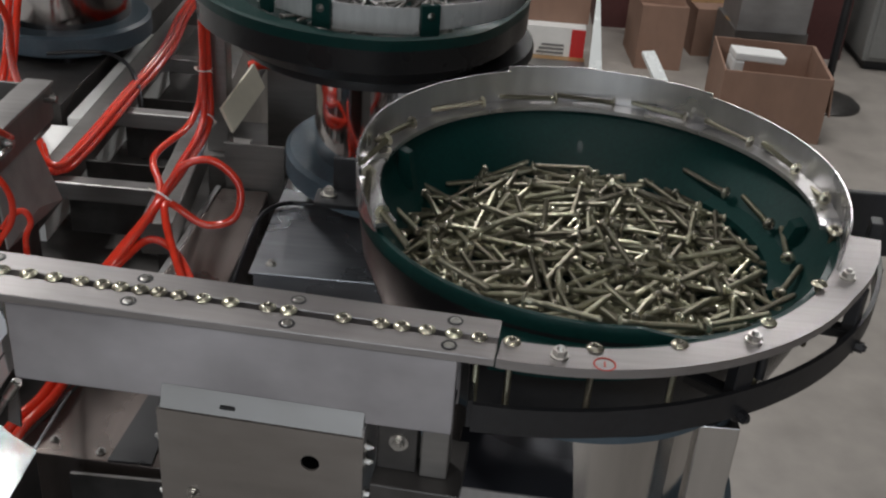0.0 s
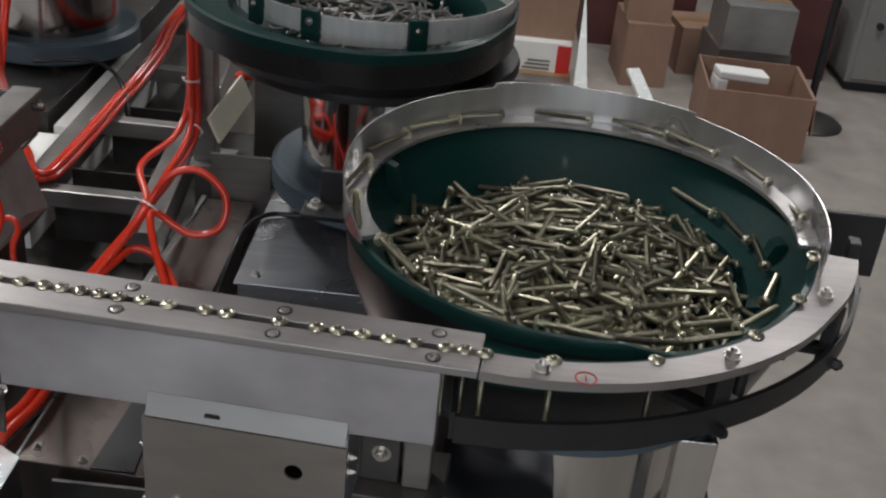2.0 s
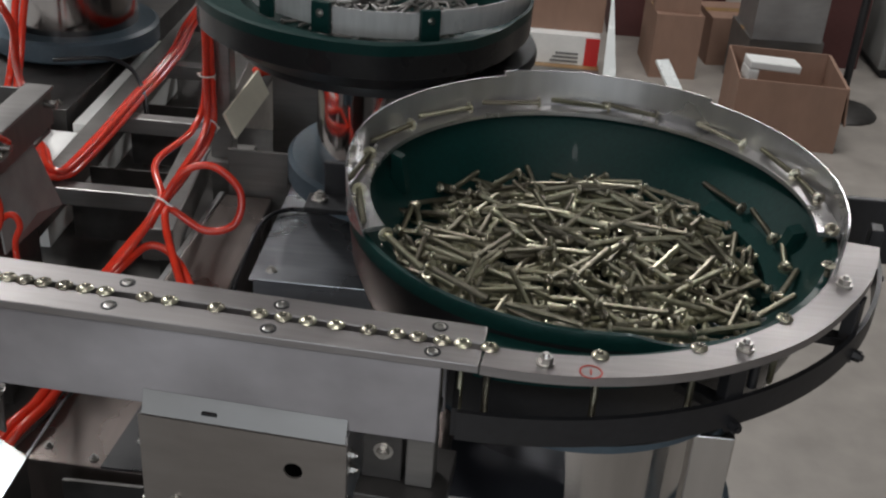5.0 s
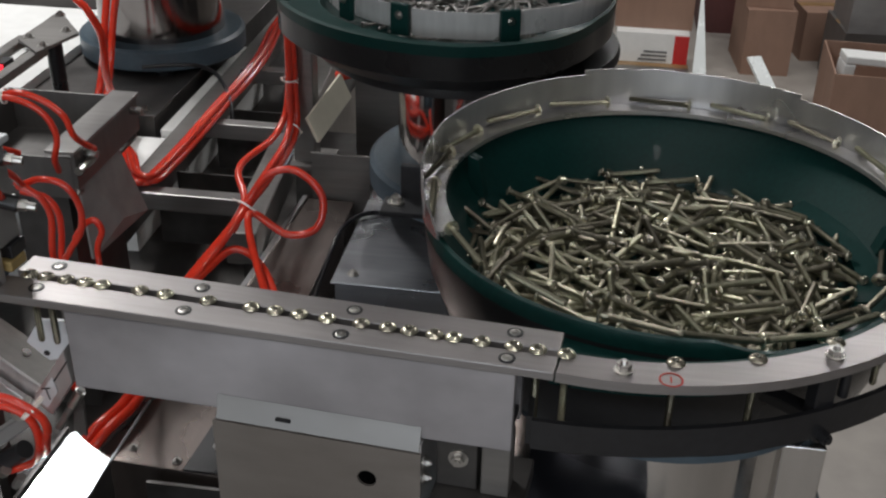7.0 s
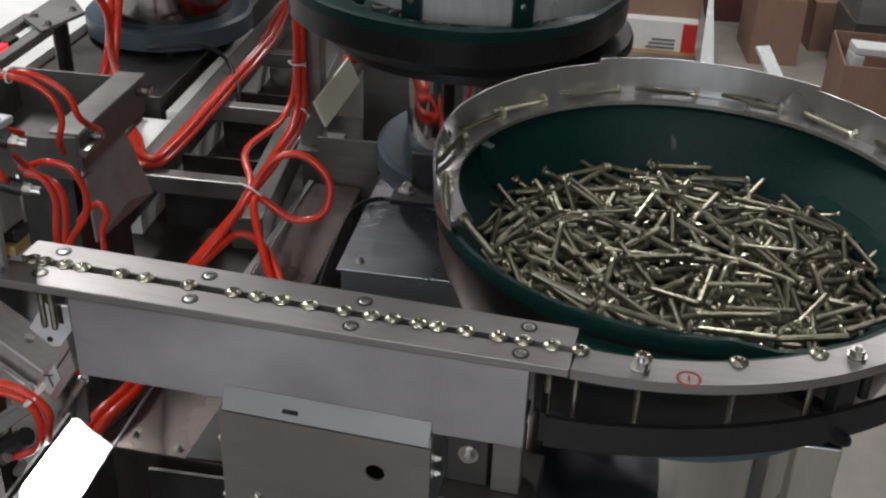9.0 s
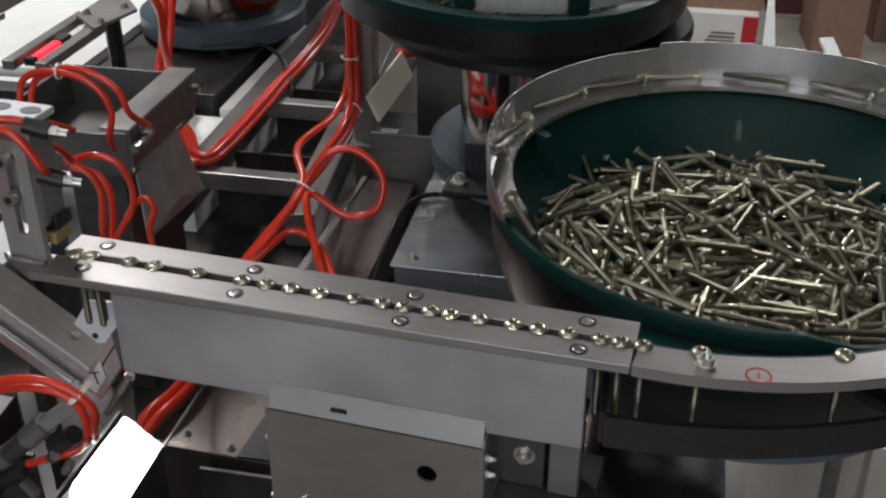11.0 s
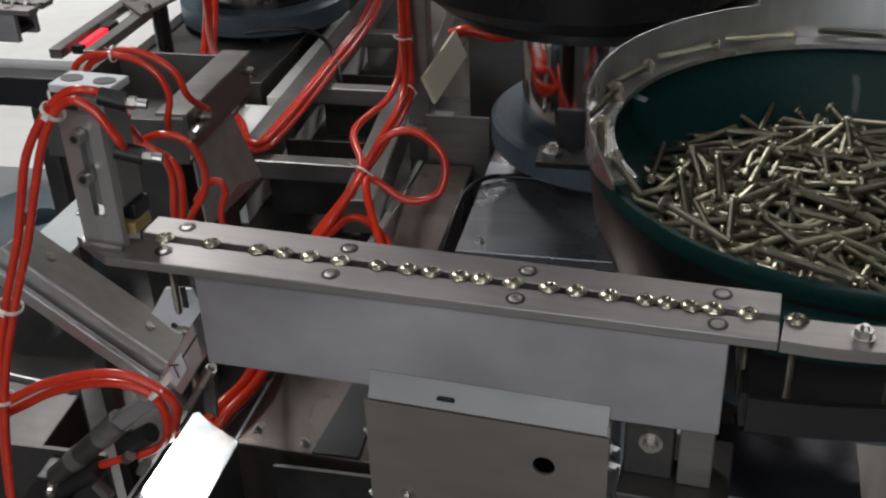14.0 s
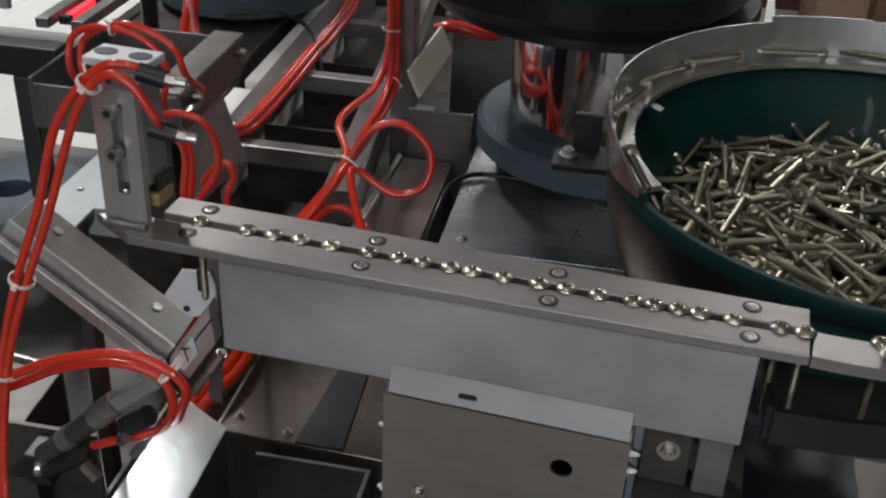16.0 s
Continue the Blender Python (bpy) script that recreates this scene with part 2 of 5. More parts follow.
tagged(part("wall_south", bm, WALL), "unseen painted workshop wall with an opening added for the fill light", "wall", kind="structure")

# ---------- the rail ----------
RAIL = pose(-0.1, 0.5094, 1.226, 0, 0, -5.01)


def socket_screw(r=0.0029):
    bm = rod((0, 0, -0.006), (0, 0, -0.0015), r, 18)
    turned([(r, 0.0003), (r * 0.96, 0.0006), (r * 0.88, 0.0007), (r * 0.58, 0.0007), (r * 0.5, -0.0012), (0.0001, -0.0013)], 18, bm=bm)
    return bm


def hex_bolt(p, q, r, washer=True):
    """A bolt head with washer whose axis runs from p to q."""
    p, q = Vector(p), Vector(q)
    d = (q - p).normalized()
    bm = rod(p, q, r, 6)
    if washer:
        rod(p - d * 0.0002, p + d * 0.001, r * 1.55, 18, bm=bm)
    rod(q - d * 0.0005, q + d * 0.0015, r * 0.55, 12, bm=bm)
    return bm


def make_rail(m, deep_l=0.0585, deep_r=0.0535):
    r = empty("feed_rail", m)
    part("back_plate", box(-0.153, 0.1435, 0.0028, 0.0195, -0.005, 0), PLATE, r, bevel=0.0006)
    part("front_plate", prism([(-0.182, -0.008), (-0.152, -0.0028), (0.1435, -0.0028), (0.1435, -0.0168), (-0.158, -0.0222)], -0.005, 0), PLATE, r, bevel=0.0006)
    side = [(-0.117, -0.0052), (0.1248, -0.0052), (0.1248, -deep_r), (-0.117, -deep_l)]
    upright = pose(0, 0, 0, 90, 0, 0)
    part("front_panel", prism(side, 0.0088, 0.0148, upright), ALU, r, "pale grey milled side panel", bevel=0.0006)
    part("back_panel", prism(side, -0.0180, -0.0120, upright), ALU, r, bevel=0.0006)
    part("slot_liner", box(-0.1145, 0.1240, -0.0087, 0.0118, -deep_r + 0.006, -deep_r + 0.010), BLACK, r)
    for x0, y0 in ((-0.133, 0.0122), (-0.049, 0.0115), (0.0355, 0.0115), (0.1195, 0.0125)):
        for v in (y0, y0 - 0.0232):
            o = part("cap_screw", socket_screw(), NICKEL, r, "nickel socket cap screw", smooth=True)
            o.location = (x0, v, 0)
            # black ring on the unbored plate draws the shade of the sunk screw seat
            g = part("counterbore_shade", turned([(0.0030, 0.0003), (0.0043, 0.0003), (0.0043, -0.001), (0.0030, -0.001)], 18, closed=True), BLACK, r)
            g.location = (x0, v, 0)
    return r


rail = tagged(make_rail(RAIL), "grey metal slotted feed rail with a row of hanging screws", "feed rail")
far_rail = tagged(make_rail(pose(-0.70, 0.967, 1.19, 0, 0, -5), 0.034, 0.031), "grey slotted feed rail of the next feeder unit", "feed rail")
bm = bmesh.new()
for i in range(26):
    x = 0.02 - 0.012 * i + random.uniform(-0.002, 0.002)
    turned([(0.0001, 0.0032), (0.003, 0.0028), (0.0048, 0.0006), (0.0048, 0.0002)], 10, cx=x, cy=0, bm=bm)
o = tagged(part("screw_heads", bm, NICKEL, smooth=True), "row of bright screw heads on the rear rail", "screws", kind="stuff")
o.matrix_basis = pose(-0.58, 0.9565, 1.19, 0, 0, -5)

# folded bracket under the rail
bracket = tagged(empty("rail_bracket", RAIL), "folded stainless bracket box with a round hole under the rail", "bracket")


def extrude_x(profile, x0, x1):
    bm = bmesh.new()
    a = [bm.verts.new((x0, y, z)) for y, z in profile]
    b = [bm.verts.new((x1, y, z)) for y, z in profile]
    n = len(profile)
    for i in range(n):
        bm.faces.new((a[i], a[(i + 1) % n], b[(i + 1) % n], b[i]))
    bm.faces.new(a), bm.faces.new(b[::-1])
    return bm


part("flange", extrude_x([(-0.0151, -0.0470), (-0.0158, -0.0490), (-0.0200, -0.0596), (-0.0184, -0.0603), (-0.0150, -0.0515)], -0.0325, 0.0785), FOLD, bracket, "light folded flange with a slot")
slot = part("slot", prism([(-0.0038, -0.0012), (0.0038, -0.0012), (0.0044, 0), (0.0038, 0.0012), (-0.0038, 0.0012), (-0.0044, 0)], -0.0006, 0.0008), BLACK, bracket)
slot.matrix_basis = pose(0.0046, -0.0182, -0.0549, 112, 0, 0)


def holed_plate(x0, x1, z0, z1, hx, hz, r, y0, y1, n=28):
    """An upright plate with a round hole through it."""
    bm = bmesh.new()
    ring, edge = [], []
    for i in range(n):
        a = 2 * math.pi * i / n
        c, s = math.cos(a), math.sin(a)
        k = min(((x1 - hx) / c if c > 0 else (x0 - hx) / c) if abs(c) > 1e-6 else 9, ((z1 - hz) / s if s > 0 else (z0 - hz) / s) if abs(s) > 1e-6 else 9)
        ring.append((hx + r * c, hz + r * s))
        edge.append((hx + k * c, hz + k * s))
    for cx, cz in ((x0, z0), (x0, z1), (x1, z0), (x1, z1)):
        j = min(range(n), key=lambda i: (edge[i][0] - cx) ** 2 + (edge[i][1] - cz) ** 2)
        edge[j] = (cx, cz)
    f = {}
    for nm, y in (("a", y0), ("b", y1)):
        f[nm] = [bm.verts.new((x, y, z)) for x, z in ring], [bm.verts.new((x, y, z)) for x, z in edge]
    for i in range(n):
        j = (i + 1) % n
        for nm in "ab":
            bm.faces.new((f[nm][0][i], f[nm][0][j], f[nm][1][j], f[nm][1][i]))
        for k in (0, 1):
            bm.faces.new((f["a"][k][i], f["a"][k][j], f["b"][k][j], f["b"][k][i]))
    return bm


part("face", holed_plate(-0.0345, 0.0795, -0.170, -0.0606, 0.0506, -0.0822, 0.0052, -0.0205, -0.0190), FACE, bracket, "dull face plate with a round hole")
part("side", box(-0.0345, -0.0330, -0.0188, 0.02, -0.170, -0.0612), STEEL, bracket)
part("side", box(0.0780, 0.0795, -0.0188, 0.02, -0.170, -0.0556), STEEL, bracket)
part("backing", box(-0.031, 0.077, 0.0, 0.002, -0.17, -0.068), BLACK, bracket)
for x, z in ((-0.0375, -0.085), (-0.0375, -0.125), (0.0825, -0.071), (0.0825, -0.081), (0.0825, -0.104)):
    s = -1 if x < 0 else 1
    part("bolt", hex_bolt((x - s * 0.003, -0.013, z), (x, -0.013, z), 0.0024), NICKEL, bracket, smooth=False)
part("bolt", hex_bolt((-0.016, -0.0205, -0.116), (-0.016, -0.0235, -0.116), 0.0024), NICKEL, bracket)

# support block at the rail's right foot
foot = tagged(empty("rail_support", RAIL), "milled aluminium support block under the rail end", "support block")
part("block", box(0.084, 0.106, -0.004, 0.0115, -0.092, -0.0585), DARKSTEEL, foot, bevel=0.0008)
part("spacer", box(0.1085, 0.1235, -0.006, 0.0105, -0.092, -0.0560), DULL, foot, "grey steel spacer", bevel=0.0008)
part("plate", box(0.083, 0.132, -0.018, 0.03, -0.105, -0.0925), DARKSTEEL, foot, bevel=0.0008)
part("stem", box(0.095, 0.115, -0.008, 0.012, -0.29, -0.1052), DULL, foot)
part("bolt", hex_bolt((0.096, -0.004, -0.072), (0.096, -0.008, -0.072), 0.0035), NICKEL, foot)

# ---------- bowl feeders ----------
CX, CY, ZL = 0.103, 0.671, 1.232


def band(r, a0, a1, z0, tops, t=0.0012, n=36):
    """An upright sheet-metal band whose height follows (angle, height) pairs."""
    bm = bmesh.new()
    rows = []
    for i in range(n + 1):
        d = a0 + (a1 - a0) * i / n
        h = np.interp(d, [p[0] for p in tops], [p[1] for p in tops])
        a = radians(d)
        c, s = math.cos(a), math.sin(a)
        zb = z0 + 0.008 * min(max((d - 188) / 21, 0), 1) if d < 330 and a1 < 300 else z0
        rows.append([bm.verts.new((q * c, q * s, z)) for q, z in ((r, zb), (r + 0.001, h), (r + t + 0.001, h), (r + t, zb))])
    for p, q in zip(rows, rows[1:]):
        for j in range(4):
            bm.faces.new((p[j], q[j], q[(j + 1) % 4], p[(j + 1) % 4]))
    bm.faces.new(rows[0])
    bm.faces.new(rows[-1][::-1])
    return bm


def bowl(cx, cy, dz, drum):
    top = empty("bowl_feeder", pose(cx, cy, dz))
    z = ZL
    part("shell", turned([(0.001, 1.132), (0.126, 1.132), (0.134, 1.146), (0.150, 1.19), (0.1532, z - 0.014)], 96), GLOSSBLACK, top, "gloss black bowl underside", smooth=True)
    bm = turned([(0.1533, z - 0.015), (0.1537, z - 0.008), (0.1528, z - 0.0055), (0.1498, z - 0.0055), (0.1482, z - 0.0075), (0.1365, 1.203), (0.124, 1.192), (0.118, 1.180), (0.06, 1.176), (0.001, 1.182)], 120, cap=False)
    for v in bm.verts:
        a = math.degrees(math.atan2(v.co.y, v.co.x))
        if math.hypot(v.co.x, v.co.y) > 0.14 and v.co.z > 1.21:
            v.co.z -= 0.0075 * float(np.interp(a, (-84, -74, -35, -15), (0, 1, 1, 0)))
    part("body", bm, GREEN, top, "dark green coated bowl", smooth=True)
    part("ledge", turned([(0.140, z - 0.003), (0.140, z), (0.1533, z), (0.1533, z - 0.003)], 72, -9, 208, closed=True), RIM, top, "bright steel screw track", smooth=True)
    tops = [(-30, 1.236), (-18, 1.246), (10, 1.251), (55, 1.254), (112, 1.255), (165, 1.253), (190, 1.247), (203, 1.2405), (209, 1.2325)]
    for a0, a1, h in ((-26, 56, 0), (55, 89, 0.0028), (88.5, 113, 0.0035), (112, 209, 0)):
        part("rim_band", band(0.1534 + (0.0006 if h else 0), a0, a1, z - 0.012, [(a, b + h) for a, b in tops]), RIM, top, "bent sheet-steel rim", smooth=True)
    part("under_plate", turned([(0.001, 1.130), (0.116, 1.130), (0.118, 1.127), (0.118, 1.120), (0.001, 1.120)], 64), BLUE, top, "blue-grey painted plate", smooth=True)
    part("drum", turned([(0.001, 1.1195), (0.097, 1.1195), (0.097, 1.0), (0.001, 1.0)], 72), drum, top, "polished steel vibrator drum", smooth=True)
    part("base_ring", turned([(0.09, 1.012), (0.123, 1.012), (0.128, 1.008), (0.128, 0.982), (0.125, 0.979), (0.09, 0.979)], 72, closed=True), BLUE, top, "blue-grey painted base ring", smooth=True)
    for k in range(3):
        a = radians(-70 + 120 * k)
        part("rubber_foot", rod((0.105 * math.cos(a), 0.105 * math.sin(a), 0.9705), (0.105 * math.cos(a), 0.105 * math.sin(a), 0.9785), 0.014, 16), RUBBER, top, smooth=True)
    return top


b1 = tagged(bowl(CX, CY, 0, SHINY), "dark green vibrating bowl feeder full of screws", "bowl feeder", group="bowl feeders")
tc = (0.073 - CX, 0.68 - CY)
bm = turned([(0.1835, 1.2205), (0.1835, 1.226), (0.2018, 1.226), (0.2018, 1.2205)], 60, -98.8, -9, *tc, closed=True)
for v in bm.verts:
    a = math.degrees(math.atan2(v.co.y - tc[1], v.co.x - tc[0]))
    if math.hypot(v.co.x - tc[0], v.co.y - tc[1]) > 0.195 and a > -32:
        w = 1 + 0.038 * (a + 32) / 23
        v.co.x, v.co.y = tc[0] + (v.co.x - tc[0]) * w, tc[1] + (v.co.y - tc[1]) * w
part("exit_plate", bm, PLATE, b1, "curved steel exit track", smooth=True)
part("exit_lip", turned([(0.1785, 1.210), (0.1785, 1.2235), (0.1822, 1.2235), (0.1822, 1.210)], 60, -99, -18, *tc, closed=True), GREEN, b1, "dark inner lip of the exit track", smooth=True)
part("exit_floor", turned([(0.150, 1.202), (0.150, 1.214), (0.1785, 1.214), (0.1785, 1.202)], 40, -101, -74, *tc, closed=True), GREEN, b1, "green ramp beside the exit track", smooth=True)
for a in (-89.7, -57.3, -26.2):
    x, y = tc[0] + 0.1925 * math.cos(radians(a)), tc[1] + 0.1925 * math.sin(radians(a))
    bm = rod((x, y, 1.226), (x, y, 1.2272), 0.0048, 20)
    rod((x, y, 1.2272), (x, y, 1.2305), 0.0037, 6, bm=bm)
    rod((x, y, 1.2305), (x, y, 1.2325), 0.0021, 10, bm=bm, r2=0.0014)
    part("nut", bm, NICKEL, b1, "nickel nut and washer")
# marker ring drawn on the plate
mx, my = 0.0965 - CX, 0.4838 - CY
m = turned([(0.0050, 1.2262), (0.0058, 1.2262), (0.0058, 1.2264), (0.0050, 1.2264)], 24, cx=mx, cy=my, closed=True)
box(mx - 0.0004, mx + 0.0004, my - 0.0022, my + 0.0022, 1.2262, 1.2264, bm=m)
part("mark", m, INK, b1, "red circled marker stroke")
# inner step and wedges
for a0, a1, zt in ((3, 8, 1.214), (158, 161, 1.226)):
    part("wedge", turned([(0.128, 1.20), (0.133, zt), (0.1405, zt + 0.002), (0.1405, 1.20)], 8, a0, a1, closed=True), GREEN, b1)
part("inner_step", turned([(0.116, 1.186), (0.116, 1.192), (0.136, 1.1985), (0.136, 1.186)], 40, -20, 42, closed=True), GREEN, b1, smooth=True)
# outer support hoop and struts
HX, HY = 0.05 - CX, 0.7266 - CY
part("hoop", turned([(0.2475, 1.182), (0.2475, 1.199), (0.2505, 1.199), (0.2505, 1.182)], 60, -94, -7, HX, HY, closed=True), BLACK, b1, "black flat-bar hoop", smooth=True)
for a in (-59.5, -33, -9):
    ca, sa = math.cos(radians(a)), math.sin(radians(a))
    x, y = HX + 0.2520 * ca, HY + 0.2520 * sa
    part("post", box(-0.004, 0.004, -0.006, 0.006, 1.180, 1.2195, Matrix.Translation((x - 0.008 * ca, y - 0.008 * sa, 0)) @ pose(0, 0, 0, 0, 0, a)), BLACK, b1, bevel=0.0008)
    part("strut", box(-0.055, 0.0, -0.005, 0.005, 1.188, 1.194, Matrix.Translation((x - 0.006 * ca, y - 0.006 * sa, 0)) @ pose(0, 0, 0, 0, 0, a + 24)), BLACK, b1, bevel=0.0008)
    part("bolt", hex_bolt((x - 0.003 * ca, y - 0.003 * sa, 1.183), (x + 0.003 * ca, y + 0.003 * sa, 1.183), 0.0035), BLACK, b1)
part("hoop_end", box(0.0300 - CX, 0.0330 - CX, 0.4800 - CY, 0.575 - CY, 1.182, 1.199), BLACK, b1)
ca, sa = math.cos(radians(-56)), math.sin(radians(-56))
part("thin_post", rod((HX + 0.244 * ca, HY + 0.244 * sa, 1.199), (HX + 0.244 * ca, HY + 0.244 * sa, 1.2203), 0.0028, 12), BLACK, b1, smooth=True)
part("side_bracket", box(0.178, 0.228, 0.07, 0.076, 1.165, 1.214), BLACK, b1, "black bracket plate", bevel=0.001)
part("side_arm", box(0.150, 0.185, 0.045, 0.072, 1.180, 1.186), BLACK, b1)
part("clamp_tab", box(-0.184, -0.152, -0.002, 0.02, 1.202, 1.206), BLACK, b1, "black clamp tab", bevel=0.0006)
part("clamp_upright", box(-0.174, -0.158, 0.020, 0.024, 1.199, 1.229), BLACK, b1, bevel=0.0006)
part("clamp_bolt", hex_bolt((-0.1755, 0.011, 1.206), (-0.1755, 0.011, 1.2105), 0.0036), NICKEL, b1)



def swirl(profile, n=96, cap=True):
    """A turned body whose radius shrinks round the feeder like a snail."""
    bm = turned(profile, n, cap=cap)
    for v in bm.verts:
        a = math.degrees(math.atan2(v.co.y, v.co.x)) % 360
        k = np.interp(a, (0, 60, 150, 205, 275, 300, 325, 350, 360), (0.74, 0.76, 0.9, 1, 1, 0.93, 0.8, 0.745, 0.74))
        if math.hypot(v.co.x, v.co.y) > 0.13:
            v.co.x, v.co.y = v.co.x * k, v.co.y * k
    return bm


b2 = tagged(empty("bowl_feeder", pose(-0.085, 1.18, 0)), "dark green vibrating bowl feeder with steel guide plates", "bowl feeder", group="bowl feeders")
part("body", swirl([(0.001, 1.158), (0.166, 1.158), (0.174, 1.161), (0.192, 1.176), (0.2035, 1.181), (0.2035, 1.205)]), GLOSSBLACK, b2, "black bowl underside with an upright skirt", smooth=True)
part("trough", swirl([(0.2038, 1.2035), (0.2048, 1.214), (0.2005, 1.215), (0.1975, 1.201), (0.160, 1.203), (0.154, 1.192), (0.12, 1.170), (0.001, 1.165)], cap=False), GREEN, b2, "dark green coated trough", smooth=True)
part("under_plate", turned([(0.001, 1.1575), (0.158, 1.1575), (0.160, 1.153), (0.160, 1.147), (0.001, 1.147)], 64), BLACK, b2, smooth=True)
part("drum", turned([(0.001, 1.1465), (0.110, 1.1465), (0.110, 1.005), (0.001, 1.005)], 96, cx=0.03, cy=0.025), MIRROR, b2, "polished steel vibrator drum", smooth=True)
part("base_ring", turned([(0.09, 1.012), (0.138, 1.012), (0.143, 1.008), (0.143, 0.984), (0.140, 0.981), (0.09, 0.981)], 96, cx=0.03, cy=0.025, closed=True), BLUE, b2, "blue-grey painted base ring", smooth=True)
for k in range(3):
    a = radians(-70 + 120 * k)
    part("rubber_foot", rod((0.03 + 0.11 * math.cos(a), 0.025 + 0.11 * math.sin(a), 0.9401), (0.03 + 0.11 * math.cos(a), 0.025 + 0.11 * math.sin(a), 0.9805), 0.014, 16), RUBBER, b2, smooth=True)
for a0, a1, h, hb in ((206, 222, 1.231, 1.195), (228, 248, 1.229, 1.199), (255, 287, 1.228, 1.194), (294, 345, 1.230, 1.206), (345, 560, 1.236, 1.199)):
    part("guide_plate", band(0.147, a0, a1, hb, [(a0, h), (a1, h)], n=30), GUIDE, b2, "bent steel guide plate", smooth=True)
for a in (225, 251.5, 290.5):
    ca, sa = math.cos(radians(a)), math.sin(radians(a))
    part("tab", box(-0.003, 0.003, -0.0095, 0.0095, 1.2025, 1.2325, Matrix.Translation((0.1535 * ca, 0.1535 * sa, 0)) @ pose(0, 0, 0, 0, 0, a)), GREEN, b2, "dark green tab", bevel=0.001)
    part("tab_bolt", hex_bolt((0.1565 * ca, 0.1565 * sa, 1.222), (0.159 * ca, 0.159 * sa, 1.222), 0.0026), NICKEL, b2)
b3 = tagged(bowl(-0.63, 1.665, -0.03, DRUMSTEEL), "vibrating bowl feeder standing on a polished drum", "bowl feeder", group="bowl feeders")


# ---------- machine body ----------
def steel_cabinet(label, x0, x1, y0, y1, z0, z1):
    top = tagged(empty("machine_cabinet", pose((x0 + x1) / 2, (y0 + y1) / 2, z0)), label, "machine cabinet")
    hx, hy = (x1 - x0) / 2, (y1 - y0) / 2
    part("shell", box(-hx, hx, -hy, hy, 0, z1 - z0 - 0.004), DARKSTEEL, top, bevel=0.003)
    part("top_sheet", box(-hx - 0.002, hx + 0.002, -hy - 0.002, hy + 0.002, z1 - z0 - 0.004, z1 - z0), DARKSTEEL, top)
    return top


# dark closed boxes added to stand for the darkness between and below the feeders
steel_cabinet("dark steel box filling the unlit void under the feeders", -1.25, 0.205, 0.30, 1.62, 0.0, 0.84)
steel_cabinet("dark steel box filling the unlit void behind the feeders", -1.25, -0.36, 1.63, 2.6, 0.0, 0.84)


def plinth(label, x0, x1, y0, y1, z0, z1, mat):
    top = tagged(empty("base_box", pose((x0 + x1) / 2, (y0 + y1) / 2, z0)), label, "base box")
    hx, hy, h = (x1 - x0) / 2, (y1 - y0) / 2, z1 - z0
    part("box", box(-hx + 0.004, hx - 0.004, -hy + 0.004, hy - 0.004, 0, h - 0.003), mat, top)
    part("lid", box(-hx, hx, -hy, hy, h - 0.003, h), mat, top, bevel=0.001)
    for sx in (-1, 1):
        for sy in (-1, 1):
            part("bolt", hex_bolt((sx * (hx - 0.02), sy * (hy - 0.02), h), (sx * (hx - 0.02), sy * (hy - 0.02), h + 0.004), 0.004), NICKEL, top)
    return top


plinth("stainless base box under the middle bowl feeder", -0.203, 0.10, 1.008, 1.40, 0.8405, 0.940, DECKSTEEL)
plinth("stainless base box under the screw bowl feeder", 0.0, 0.203, 0.565, 0.83, 0.8405, 0.9705, STEEL)
plinth("grey steel base box under the rear feeder", -1.0, -0.545, 1.40, 2.1, 0.8405, 0.9405, DARKSTEEL)
tagged(part("drum_panel", box(0.178, 0.2035, 0.585, 0.60, 0.971, 1.117), SHINY, bevel=0.001), "polished upright steel panel beside the drum", "panel")

# dark reflecting shelf before the drum
shelf = tagged(empty("shelf_plate", pose(0.065, 0.56, 1.085, 0, 0, -3)), "dark polished shelf plate on a steel upright", "shelf")
part("plate", box(-0.037, 0.036, -0.022, 0.036, 0, 0.004), SMOKED, shelf, bevel=0.0006)
part("lip", box(-0.037, 0.036, -0.0235, -0.0222, -0.030, 0.0042), STEEL, shelf)
part("upright", box(-0.034, 0.033, -0.020, -0.006, -0.2435, -0.0005), SMOKED, shelf)

# ladder frame
lad = tagged(empty("ladder_frame", pose(0, 0, 0)), "welded square-tube steel ladder frame carrying hoses", "frame")
part("right_beam", box(-0.018, 0.018, 0, 0.95, -0.04, 0, pose(-0.322, 1.08, 0.948, 0, 0, 4.5)), DULL, lad, bevel=0.002)
part("left_beam", box(-0.014, 0.014, 0, 1.0, -0.04, 0, pose(-0.482, 1.05, 0.945, 0, 0, 0.8)), DULL, lad, bevel=0.002)
for y, x0, x1 in ((1.155, -0.472, -0.338), (1.37, -0.474, -0.353), (1.58, -0.476, -0.37), (1.80, -0.478, -0.388)):
    part("rung", box(x0, x1, y - 0.010, y + 0.010, 0.932, 0.954), RUNG, lad, bevel=0.0015)
for x, y in ((-0.32, 1.12), (-0.485, 1.08), (-0.385, 1.98), (-0.495, 2.0)):
    part("leg", box(x - 0.011, x + 0.011, y - 0.011, y + 0.011, 0.8405, 0.91), DARKSTEEL, lad)
for y in (1.20, 1.265, 1.42, 1.48):
    part("cross_sheet", box(-0.466, -0.345, y, y + 0.003, 0.86, 0.925), DARKSTEEL, lad)

col = tagged(empty("upright_post", pose(-0.302, 1.30, 0.8405)), "square steel upright post with a bolted foot", "post")
part("tube", box(-0.014, 0.014, -0.014, 0.014, 0.006, 0.70), DULL, col, bevel=0.002)
